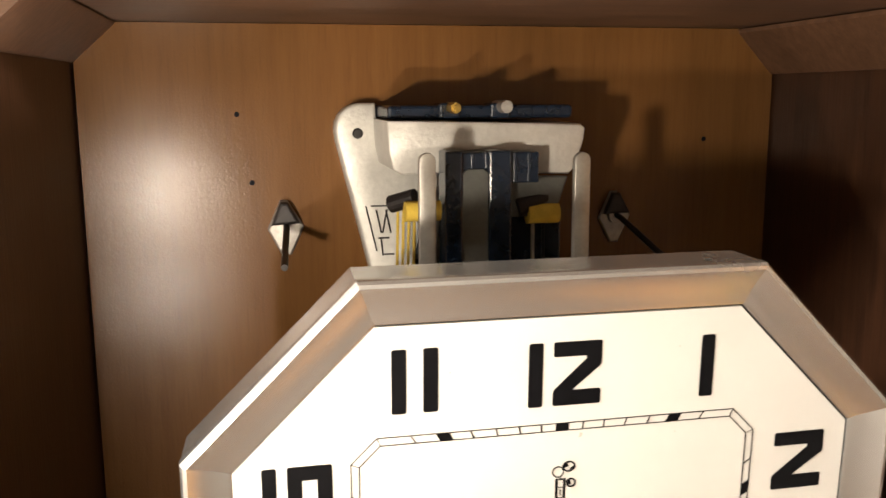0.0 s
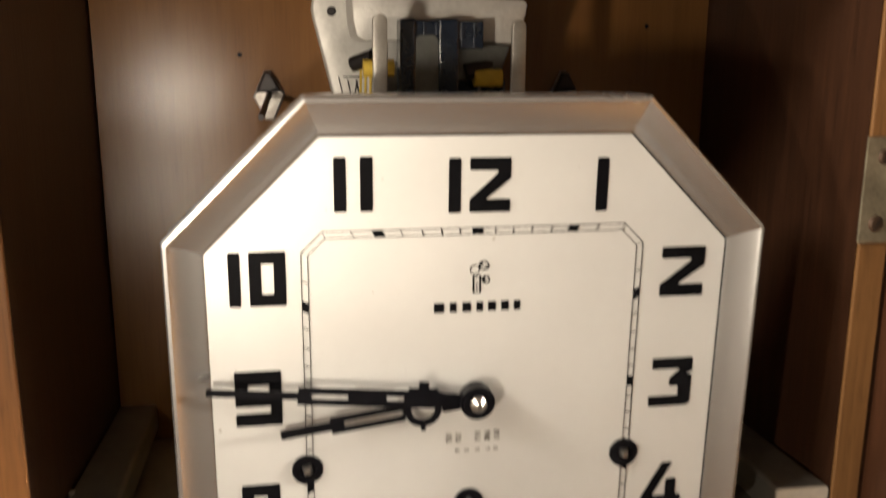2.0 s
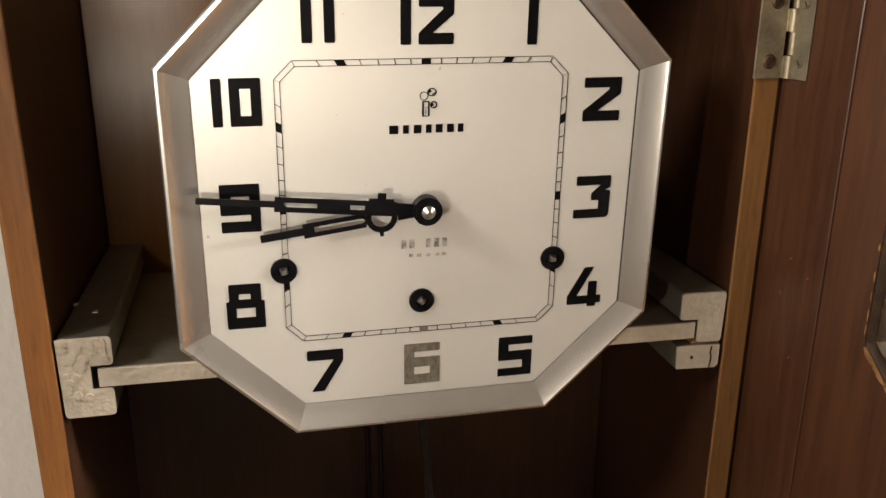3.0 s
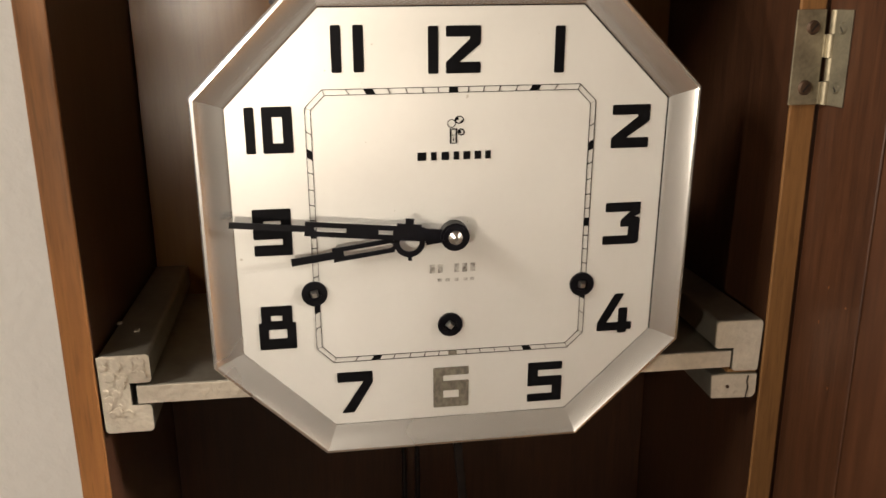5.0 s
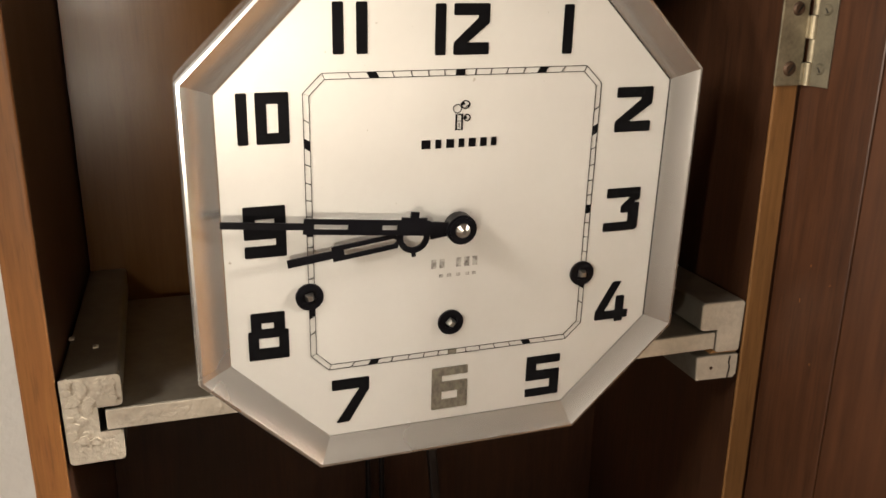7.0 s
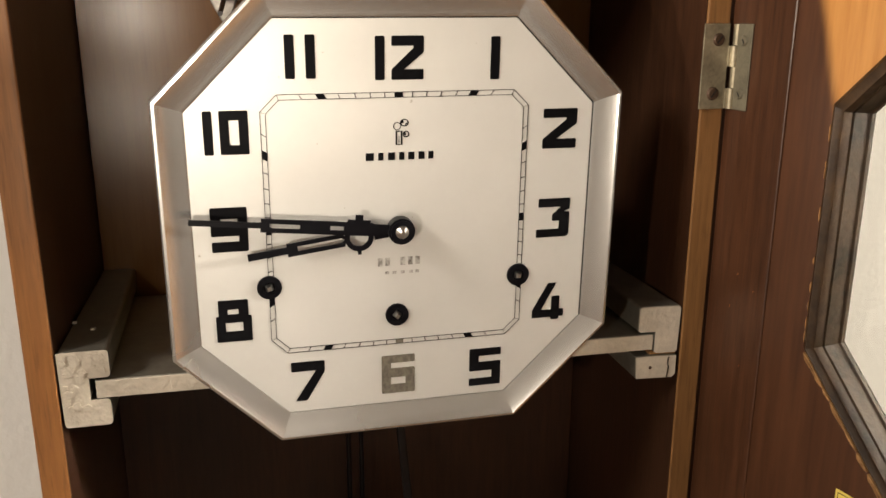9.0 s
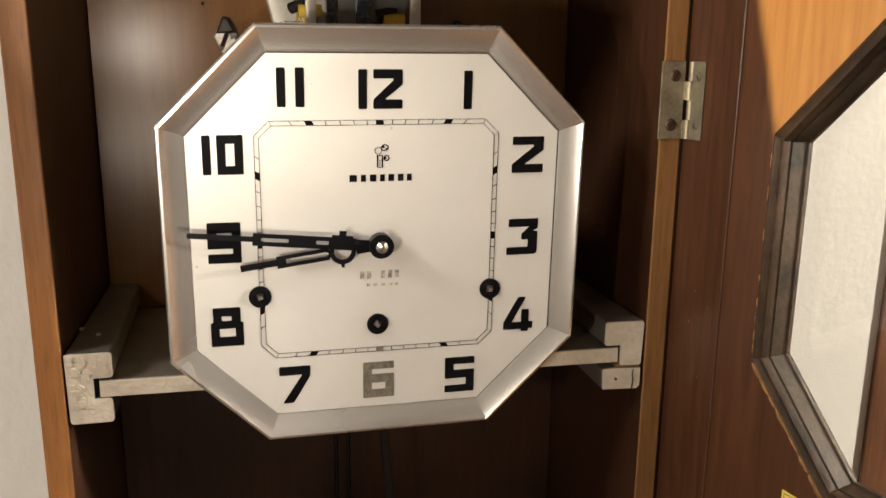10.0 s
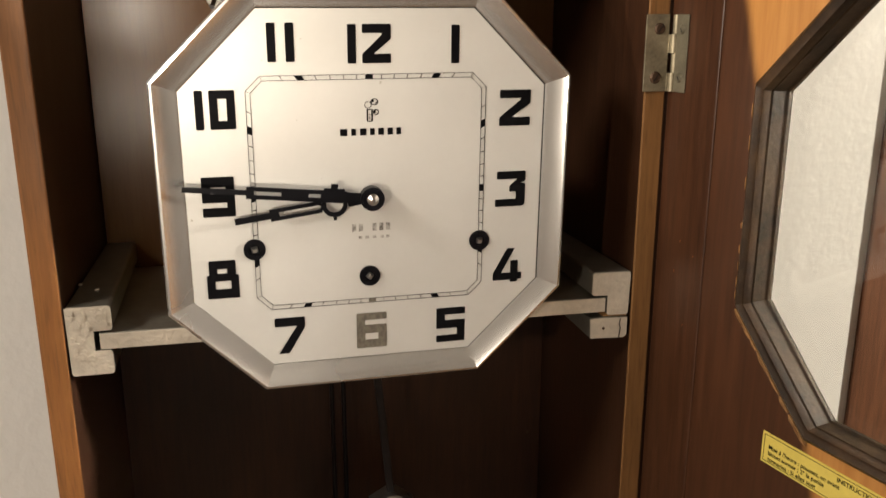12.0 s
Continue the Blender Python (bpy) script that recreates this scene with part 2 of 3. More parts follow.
def octagon_ring(rows, cx=0.0, cz=0.0, closed=True, bm=None):
    """A frame swept round an octagon; rows of half width, half length of the straight sides, and y."""
    b = bmesh.new()
    loops = [[b.verts.new((x, y, z)) for x, z in octagon(h, c, cx, cz)] for h, c, y in rows]
    pairs = list(zip(loops, loops[1:] + loops[:1])) if closed else list(zip(loops, loops[1:]))
    for p, q in pairs:
        for i in range(8):
            b.faces.new((p[i], p[(i + 1) % 8], q[(i + 1) % 8], q[i]))
        for i in range(8):
            b.edges.get((p[i], q[i])).seam = True
    return joined(bm, b)


def ring_flat(cx, cz, r0, r1, y0, y1, seg=32, bm=None, squash=1.0):
    b = bmesh.new()
    loops = []
    for r, y in ((r0, y0), (r1, y0), (r1, y1), (r0, y1)):
        loops.append([b.verts.new((cx + r * math.cos(2 * math.pi * i / seg), y, cz + squash * r * math.sin(2 * math.pi * i / seg))) for i in range(seg)])
    for p, q in zip(loops, loops[1:] + loops[:1]):
        for i in range(seg):
            b.faces.new((p[i], p[(i + 1) % seg], q[(i + 1) % seg], q[i]))
    return joined(bm, b)


def screw_head(p, r, parent, material, name="screw", away=(0, -1, 0), label=""):
    p, d = Vector(p), Vector(away)
    bm = tube(p, p + d * r * 0.35, r, 20, None, r * 0.75)
    side = Vector((0.6, 0, 0.8)) if abs(d.y) > 0.5 else Vector((0, 0.6, 0.8))
    across = d.cross(side)
    b = bmesh.new()
    bmesh.ops.create_cube(b, size=1)
    b.transform(Matrix.Translation(p + d * r * 0.36) @ Matrix((across, d, side)).transposed().to_4x4() @ Matrix.Diagonal((r * 0.22, r * 0.06, r * 1.35, 1)))
    for f in b.faces:
        f.material_index = 1
    joined(bm, b)
    return part(name, bm, (material, DARK_METAL), parent, label, smooth=40)


# ---- the room ----
def structure(name, bm, material, label, category):
    return tagged(part(name, bm, material), label, category, "", "structure")


WALL_Y = 0.163
structure("wall_north", box(-2.2, 2.6, WALL_Y, WALL_Y + 0.12, 0, 2.5), PLASTER, "rough white plastered wall behind the open clock", "wall")
structure("wall_south", box(-2.2, 2.6, -3.12, -3.0, 0, 2.5), PAINT, "plain white wall across the room", "wall")
structure("wall_west", box(-2.32, -2.2, -3.12, WALL_Y + 0.12, 0, 2.5), PAINT, "plain white side wall of the room", "wall")
structure("wall_east", box(2.6, 2.72, -3.12, WALL_Y + 0.12, 0, 2.5), PAINT, "plain white side wall of the room", "wall")
structure("floor", box(-2.32, 2.72, -3.12, WALL_Y + 0.12, -0.1, 0), FLOOR, "brown wooden floor of the room", "floor")
structure("ceiling", box(-2.32, 2.72, -3.12, WALL_Y + 0.12, 2.5, 2.6), PAINT, "plain white painted ceiling", "ceiling")

panel = thing("door_1", pose(0.6, 0.15, 0), "reddish brown wooden door frame standing against the white wall", "door frame", "", "structure")
part("frame_post", box(0.438, 0.53, 0.159, WALL_Y - 0.001, 0, 2.1, 0.002), FAR_WOOD, panel)
part("door_leaf", box(0.531, 1.3, 0.160, WALL_Y - 0.001, 0.01, 2.03, 0.002), FAR_WOOD, panel)

# ---- the clock case ----
X0, X1, FRONT, BACK = -0.157, 0.158, 0.019, 0.148
LOW, HIGH, BOARD, TAPER = 1.02, 1.691, 0.0125, 0.0068
case = thing("clock_case", pose(0, 0.09, LOW), "open brown wooden wall clock case with dark stained inside", "clock case")
# Right board widened outwards: its dark strip stands in for the shaded door gap.
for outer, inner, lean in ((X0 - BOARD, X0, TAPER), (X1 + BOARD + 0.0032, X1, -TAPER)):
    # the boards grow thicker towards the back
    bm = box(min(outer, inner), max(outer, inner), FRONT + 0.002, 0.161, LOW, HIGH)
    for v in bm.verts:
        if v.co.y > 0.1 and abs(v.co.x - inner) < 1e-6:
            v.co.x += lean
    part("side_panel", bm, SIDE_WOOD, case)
part("edge_strip", box(X0 - BOARD, X0, FRONT, FRONT + 0.0019, LOW, HIGH, 0.0007), EDGE_WOOD, case, "orange brown bare front edge")
part("edge_strip", box(X1, X1 + BOARD, FRONT, FRONT + 0.0019, LOW, HIGH, 0.0007), TAN_WOOD, case, "tan bare wooden front edge")
part("top_panel", box(X0 - BOARD, X1 + BOARD, FRONT - 0.004, 0.161, HIGH + 0.0003, HIGH + 0.016, 0.001), TOP_WOOD, case)
part("bottom_panel", box(X0 - BOARD, X1 + BOARD, FRONT - 0.004, 0.161, LOW - 0.016, LOW - 0.0003, 0.001), TOP_WOOD, case)
# Lower back in the dark side wood, put in for the shade there.
part("lower_back_panel", box(X0 + TAPER + 0.0003, X1 - TAPER - 0.0003, BACK + 0.0012, BACK + 0.006, LOW, 1.4347), SIDE_WOOD, case, "lower back panel darkened as in shade")
part("back_panel", box(X0 + TAPER + 0.0003, X1 - TAPER - 0.0003, BACK, BACK + 0.005, 1.435, HIGH), BACK_WOOD, case, "glossy orange brown lacquered back panel")
part("corner_block", prism([(X0 - 0.0003, HIGH - 0.0155), (X0 - 0.0003, HIGH - 0.0003), (-0.1335, HIGH - 0.0003), (-0.134, HIGH - 0.001), (-0.150, HIGH - 0.0155)], FRONT + 0.004, BACK - 0.0003), TOP_WOOD, case, "brown wooden glue block")
part("corner_block", prism([(X1 - 0.0003, HIGH - 0.02), (X1 - 0.0003, HIGH - 0.0003), (0.1325, HIGH - 0.0003), (0.133, HIGH - 0.002), (0.150, HIGH - 0.02)], FRONT + 0.004, BACK - 0.0003), TOP_WOOD, case, "brown wooden glue block")
for x, z, r in ((-0.089, 1.655, 0.0011), (-0.084, 1.627, 0.0011), (0.118, 1.642, 0.0011), (-0.04, 1.588, 0.0009)):
    part("nail", tube((x, BACK + 0.001, z), (x, BACK - 0.0003, z), r, 10), INK, case)

# the hinge on the front edge
hinge = thing("hinge", pose(0.172, FRONT, 1.556), "tarnished steel butt hinge on the case's front edge", "hinge")
bm = box(0.1562, 0.1700, FRONT - 0.0012, FRONT - 0.0001, 1.5560, 1.5977, 0.0003)
for i in (0, 2):
    z = 1.5562 + i * 0.01038
    box(0.1698, 0.1720, FRONT - 0.0018, FRONT - 0.0004, z, z + 0.0100, 0.0003, bm)
part("leaf", bm, OLD_STEEL, hinge)
screw_head((0.1632, FRONT - 0.0012, 1.5637), 0.0034, hinge, RUST, "screw", (0, -1, 0), "rusty slotted screw")
screw_head((0.1642, FRONT - 0.0012, 1.5900), 0.0032, hinge, RUST, "screw", (0, -1, 0), "rusty slotted screw")
for i in range(4):
    z, x = 1.5562 + i * 0.01038, 0.1727 if i % 2 == 0 else 0.1738
    part("knuckle", tube((x, FRONT - 0.0022, z), (x, FRONT - 0.0022, z + 0.0101), 0.0021, 18), OLD_STEEL, hinge, smooth=40)

# ---- the open door, in its own frame: u away from the hinge, v through its thickness, z up ----
OPEN = radians(12)
DOOR = Matrix(((math.sin(OPEN), math.cos(OPEN), 0, 0.1736), (-math.cos(OPEN), math.sin(OPEN), 0, FRONT - 0.0012), (0, 0, 1, 0), (0, 0, 0, 1)))
UC, ZC = 0.176, 1.508
DOOR_LOW, DOOR_HIGH, HALF, CUT = LOW - 0.01, HIGH + 0.012, 0.106, 0.0555


def on_door(bm):
    bm.transform(DOOR)
    return bm


ring = octagon(HALF, CUT, UC, ZC)
left_half = [(0.0373, DOOR_LOW), (UC, DOOR_LOW), (UC, ZC - HALF), ring[5], ring[6], ring[7], ring[0], (UC, ZC + HALF), (UC, DOOR_HIGH), (0.0373, DOOR_HIGH)]
right_half = [(UC, DOOR_LOW), (0.352, DOOR_LOW), (0.352, DOOR_HIGH), (UC, DOOR_HIGH), (UC, ZC + HALF), ring[1], ring[2], ring[3], ring[4], (UC, ZC - HALF)]
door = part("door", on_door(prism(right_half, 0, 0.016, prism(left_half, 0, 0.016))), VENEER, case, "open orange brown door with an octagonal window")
part("stile", on_door(box(-0.003, 0.0368, -0.0004, 0.016, DOOR_LOW, DOOR_HIGH, 0.0008)), STILE_WOOD, door, "dark brown varnished stile")


def trim_rows(rows):
    return [(h, CUT + (h - HALF) * 0.414, v) for h, v in rows]


part("window_trim", on_door(octagon_ring(trim_rows([(0.111, -0.0002), (0.1105, -0.003), (0.1085, -0.0046), (0.106, -0.0034), (0.1045, -0.0036), (0.1035, -0.001), (0.1035, 0.004), (0.1055, 0.004), (0.1058, -0.0002)]), UC, ZC)), TRIM_WOOD, door, "dark flaking wooden moulding", smooth=35)
part("window_lining", on_door(octagon_ring(trim_rows([(0.1034, 0.0008), (0.1028, 0.0015), (0.1022, 0.0098), (0.1012, 0.0104), (0.1012, 0.0125), (0.1034, 0.0125)]), UC, ZC)), PUTTY, door, "grey stained lining of the window")
pane = part("pane", on_door(prism(octagon(0.1020, CUT - 0.0018, UC, ZC), 0.0126, 0.0146)), GLASS, door, "clear glass pane")
pane.visible_shadow = False
part("hinge_leaf", on_door(box(0.0016, 0.0120, -0.0013, -0.0005, 1.5560, 1.5977, 0.0002)), SHADED_STEEL, door, "steel hinge leaf in a darker shaded tone")
for z in (1.5640, 1.5898):
    c = DOOR @ Vector((0.0070, -0.0013, z))
    screw_head(c, 0.0027, door, SHADED_STEEL, "leaf_screw", DOOR.to_3x3() @ Vector((0, -1, 0)))
for u, z, long, lean in ((0.0170, 1.4733, 0.0009, 0.1), (0.0284, 1.4670, 0.0007, 0.6), (0.0136, 1.4549, 0.0011, -0.1), (0.0240, 1.4250, 0.0008, 0.2)):
    bm = prism([(-0.0002, -long), (0.0001, -long * 0.6), (0.0003, long * 0.4), (0.0001, long), (-0.0003, long * 0.5)], -0.0006, -0.0003)
    bm.transform(Matrix.Translation((u, 0, z)) @ Matrix.Rotation(lean, 4, "Y"))
    part("scratch", on_door(bm), EDGE_WOOD, door)
# raw wood where the moulding's lower edge has splintered, and chips along its upright side
rng = random.Random(11)
for k in range(34):
    f = rng.random()
    low = k < 22
    u, z = (0.0655 + 0.050 * f, 1.4495 - 0.050 * f) if low else (0.0652, 1.452 + 0.112 * f)
    long, wide = (rng.uniform(0.0025, 0.006), rng.uniform(0.0006, 0.0015)) if low else (rng.uniform(0.0008, 0.003), rng.uniform(0.0003, 0.0007))
    bm = prism([(-long, 0), (-0.4 * long, -wide), (0.5 * long, -0.7 * wide), (long, 0.1 * wide), (0.3 * long, 0.6 * wide), (-0.5 * long, 0.5 * wide)], -0.0028, -0.0006, bevel=0.0002)
    bm.transform(Matrix.Translation((u - 0.0006, 0, z - (0.0008 if low else 0))) @ Matrix.Rotation(radians(45 if low else 90) + rng.uniform(-0.06, 0.06), 4, "Y"))
    part("splinter", on_door(bm), CRACK, door)

# ---- the instruction label on the door ----
label_at = DOOR @ Matrix.Translation((0.0915, 0, 1.3725))
sign = thing("instruction_label", label_at, "yellow paper instruction label with black print on the door", "label")


def words(text, size, bold=0.0):
    cu = bpy.data.curves.new("words", "FONT")
    cu.body, cu.size, cu.offset, cu.extrude = text, size, bold, 0.00003
    ob = bpy.data.objects.new("words", cu)
    scene.collection.objects.link(ob)
    bpy.context.view_layer.update()
    me = bpy.data.meshes.new_from_object(ob.evaluated_get(bpy.context.evaluated_depsgraph_get()))
    bm = bmesh.new()
    bm.from_mesh(me)
    bpy.data.objects.remove(ob)
    bpy.data.meshes.remove(me)
    bm.transform(Matrix.Rotation(radians(90), 4, "X"))
    return bm


def on_label(bm):
    bm.transform(label_at)
    return bm


part("paper", on_label(box(0, 0.16, -0.0007, -0.0003, 0, 0.0172)), LABEL, sign)
for z in (0.0011, 0.0158):
    part("border_line", on_label(box(0.0016, 0.1584, -0.0009, -0.0008, z, z + 0.0003)), INK, sign)
part("border_line", on_label(box(0.0014, 0.0017, -0.0009, -0.0008, 0.0011, 0.0161)), INK, sign)
for text, x, z, size, bold in (("INSTRUCTIONS", 0.047, 0.0122, 0.0034, 0.00005), ("Mise à l'heure : poussez, en avant", 0.0045, 0.0088, 0.0033, 0.00004),
                               ("laissez sonner ; 2° la petite", 0.0045, 0.0054, 0.0033, 0.00004), ("sonneries : Si elles sont", 0.0045, 0.002, 0.0033, 0.00004)):
    bm = words(text, size, bold)
    bm.transform(Matrix.Translation((x, -0.00085, z)))
    part("printed_line", on_label(bm), INK, sign)

# ---- the seat board and its side rails ----
rail_l = thing("shelf_rail", pose(-0.145, FRONT, 1.416), "silver painted notched wooden rail on the case side", "shelf rail", "rails under the seat board")
outline = [(-0.1555, 1.4165), (-0.1345, 1.4165), (-0.1345, 1.4297), (-0.1430, 1.4297), (-0.1430, 1.4405), (-0.1335, 1.4405), (-0.1335, 1.4540), (-0.1560, 1.4540)]
bm = prism(outline, FRONT + 0.0004, BACK - 0.0006, corners=0.0018)
for v in bm.verts:
    if v.co.y > 0.1:
        v.co.x = max(v.co.x, -0.1500) if v.co.x < -0.146 else v.co.x + 0.001
for f in bm.faces:
    if f.normal.y < -0.9 or f.normal.y > 0.9:
        f.material_index = 1 if f.calc_center_median().y < 0.05 else 0
part("rail", bm, (SILVER_PAINT, FLAKED), rail_l)
for x, y in ((-0.1545, 0.058), (-0.1445, 0.047)):
    part("paint_chip", box(x, x + 0.0022, y, y + 0.0030, 1.4538, 1.4545, 0.0002), FLAKED, rail_l, "bright bare paint chip")
rng = random.Random(4)
for i in range(46):
    x, z, s = rng.uniform(-0.1545, -0.136), rng.uniform(1.4425, 1.4525), rng.uniform(0.0012, 0.0026)
    if i > 30:
        x, z = rng.uniform(-0.1545, -0.1445), rng.uniform(1.425, 1.443)
    a = rng.uniform(0, 3)
    pts = [(x + s * math.cos(a + k * 1.26) * rng.uniform(0.7, 1.1), z + s * math.sin(a + k * 1.26) * rng.uniform(0.7, 1.1)) for k in range(5)]
    part("paint_flake", prism(pts, FRONT + 0.0001 - rng.uniform(0, 0.0004), FRONT + 0.0008), FLAKED, rail_l)

rail_r = thing("shelf_rail", pose(0.145, FRONT, 1.411), "silver painted notched wooden rail, split along its notch", "shelf rail", "rails under the seat board")
outline = [(0.1425, 1.4250), (0.1560, 1.4245), (0.1568, 1.4515), (0.1327, 1.4520), (0.1325, 1.4378), (0.1425, 1.4375)]
bm = prism(outline, FRONT + 0.001, BACK - 0.0006, corners=0.0016)
for v in bm.verts:
    if v.co.y > 0.1:
        v.co.x = min(v.co.x, 0.1505)
part("rail", bm, SILVER_PAINT, rail_r)
part("rail_front", prism([(x + (0.145 - x) * 0.02, z + (1.438 - z) * 0.02) for x, z in outline], FRONT + 0.0002, FRONT + 0.0009, corners=0.0016), FLAKED, rail_r)
part("rail_foot", prism([(0.1325, 1.4110), (0.1540, 1.4100), (0.1560, 1.4120), (0.1560, 1.4232), (0.1400, 1.4240), (0.1318, 1.4238)], FRONT + 0.0004, BACK - 0.0006, corners=0.0008), SILVER_PAINT, rail_r, "split off lower half of the rail")
part("foot_front", prism([(0.1328, 1.4113), (0.1537, 1.4104), (0.1556, 1.4122), (0.1556, 1.4228), (0.1400, 1.4236), (0.1321, 1.4234)], FRONT - 0.0002, FRONT + 0.0003), FLAKED, rail_r)
part("split", prism([(0.1400, 1.4236), (0.1560, 1.4230), (0.1558, 1.4250), (0.1424, 1.4254)], FRONT + 0.0022, BACK - 0.002), CRACK, rail_r, "bare brown wood in the split")
part("crack", prism([(0.1502, 1.4105), (0.1507, 1.4105), (0.1516, 1.4165), (0.1508, 1.4190), (0.1514, 1.4225), (0.1508, 1.4225), (0.1502, 1.4190), (0.1510, 1.4165)], FRONT - 0.0005, FRONT - 0.0003), DARK_METAL, rail_r, "dark crack")
part("nail", tube((0.1405, FRONT + 0.001, 1.4172), (0.1405, FRONT - 0.0005, 1.4172), 0.0009, 10), RUST, rail_r)

seat = thing("seat_board", pose(0, 0.08, 1.4305), "silver painted board between the two rails", "shelf")
bm = box(-0.1405, 0.1415, FRONT + 0.0012, 0.14, 1.4299, 1.4390, 0.0006)
for v in bm.verts:
    v.co.z += (v.co.x + 0.14) * -0.010
part("board", bm, SILVER_PAINT, seat)
# Thin front strip, paler than the board behind it.
bm = box(-0.1403, 0.1413, FRONT + 0.0004, FRONT + 0.0011, 1.4302, 1.4387, 0.0002)
for v in bm.verts:
    v.co.z += (v.co.x + 0.14) * -0.010
part("front_edge", bm, FLAKED, seat, "pale front edge")

# ---- the gong casting on the back panel ----
gong = thing("gong_block", pose(0, BACK, 1.6), "silver grey cast gong block with black and yellow parts", "gong block")
part("base_plate", prism([(-0.036, 1.6592), (-0.0405, 1.6592), (-0.0435, 1.6585), (-0.0463, 1.6569), (-0.0486, 1.6545), (-0.0499, 1.6514), (-0.0503, 1.6480), (-0.0497, 1.6440), (-0.0420, 1.6120), (-0.0345, 1.5800), (-0.0310, 1.5600), (0.0300, 1.5600), (0.0330, 1.6200), (0.0330, 1.6480), (-0.0330, 1.6500), (-0.0335, 1.6592)], 0.1385, BACK - 0.0004, bevel=0.0014), CAST, gong, smooth=50)
part("front_face", prism([(-0.0345, 1.6530), (0.0405, 1.6512), (0.0425, 1.6495), (0.0420, 1.6450), (0.0385, 1.6345), (0.0360, 1.6320), (0.0210, 1.6325), (0.0210, 1.6412), (-0.0130, 1.6420), (-0.0130, 1.6335), (-0.0290, 1.6330), (-0.0325, 1.6350), (-0.0340, 1.6420)], 0.1, 0.1384, bevel=0.0009), CAST, gong, smooth=50)
# Black box put where the top of the casting lies in shade.
part("shaded_top", box(-0.033, 0.0400, 0.108, 0.1465, 1.6533, 1.6584, 0.0012), BLUE_BLACK, gong, "black strip in place of the shaded top")
screw_head((-0.041, 0.1385, 1.647), 0.0022, gong, DARK_METAL, "rivet", (0, -1, 0), "dark screw")
bm = tube((-0.009, 0.112, 1.6575), (-0.009, 0.0975, 1.6575), 0.0021, 6)
tube((-0.009, 0.0975, 1.6575), (-0.009, 0.0955, 1.6575), 0.0012, 12, bm)
part("clamp_screw", bm, BRASS, gong, "brass screw")
bm = tube((0.011, 0.115, 1.6578), (0.011, 0.0995, 1.6578), 0.0024, 12)
part("clamp_screw", bm, PALE_METAL, gong, "dull steel screw", smooth=40)
for x in (-0.009, 0.011):
    part("nut_base", box(x - 0.0045, x + 0.0035, 0.106, 0.118, 1.6535, 1.6592, 0.0008), BLUE_BLACK, gong)
# damper bars in front of the casting
part("damper_bar", box(-0.0153, -0.0088, 0.0875, 0.1, 1.545, 1.6422, 0.0008), BLUE_BLACK, gong, "blue black bar")
part("damper_bar", box(0.0011, 0.0097, 0.0875, 0.1, 1.545, 1.6422, 0.0008), BLUE_BLACK, gong, "blue black bar")
part("damper_head", box(-0.0124, 0.0208, 0.09, 0.0998, 1.6300, 1.6415, 0.0006), BLUE_BLACK, gong, "blue black ribbed block")
for i in range(6):
    x = -0.0108 + i * 0.0054
    part("rib", box(x, x + 0.0014, 0.0893, 0.0899, 1.6305, 1.6412, 0.0002), BLUE_BLACK, gong)
part("middle_plate", prism([(-0.0086, 1.545), (0.0009, 1.545), (0.0009, 1.634), (-0.0008, 1.6355), (-0.0068, 1.6355), (-0.0086, 1.634)], 0.0885, 0.0898), GREY_PLATE, gong, "dull grey plate")
part("side_plate", prism([(0.0052, 1.617), (0.0285, 1.6165), (0.0335, 1.6315), (0.0215, 1.6318), (0.0052, 1.6295)], 0.094, 0.0985, bevel=0.0005), GREY_PLATE, gong, "dull grey plate")
part("lower_body", box(0.0051, 0.034, 0.102, 0.137, 1.545, 1.617, 0.001), BLUE_BLACK, gong, "dark lower body")
part("lower_body", box(-0.0235, -0.0186, 0.106, 0.137, 1.545, 1.6215, 0.001), BLUE_BLACK, gong, "dark lower body")
for x, z1 in ((-0.0258, 1.6432), (0.0334, 1.6418)):
    w, y = (0.0029, 0.0668) if x < 0 else (0.0030, 0.0778)
    pts = [(x - w, 1.53), (x + w, 1.53)] + [(x + w * math.cos(a * math.pi / 8), z1 - w + w * math.sin(a * math.pi / 8)) for a in range(9)]
    part("hammer_arm", prism(pts, y, y + 0.0024, bevel=0.0004), HAMMER, gong, "flat steel hammer arm with a rounded tip", smooth=40)
part("hammer_head", tube((0.0178, 0.095, 1.6178), (0.0300, 0.095, 1.6178), 0.0039, 20), YELLOW, gong, "yellow hammer head", smooth=40)
part("hammer_head", tube((-0.0315, 0.08, 1.6220), (-0.0190, 0.08, 1.6220), 0.0036, 20), YELLOW, gong, "yellow hammer head", smooth=40)
part("head_cap", tube((0.0135, 0.0955, 1.6200), (0.0262, 0.0980, 1.6240), 0.0040, 14), DARK_METAL, gong, "black cap")
part("head_cap", tube((-0.0350, 0.0900, 1.6235), (-0.0270, 0.0840, 1.6265), 0.0032, 14), DARK_METAL, gong, "black cap")
for i in range(4):
    x = -0.0318 + i * 0.0021
    part("string_rod", tube((x + 0.001, 0.1, 1.6215), (x - 0.0012, 0.1, 1.548), 0.00055, 8), YELLOW, gong, "thin yellow rod")
for i in range(2):
    x = 0.0165 + i * 0.0042
    part("bracket_rod", tube((x + 0.004, 0.096, 1.6150), (x + 0.0045, 0.097, 1.548), 0.0007, 8), HAMMER if i == 0 else ROD, gong, "thin grey rod" if i == 0 else "thin dark rod")
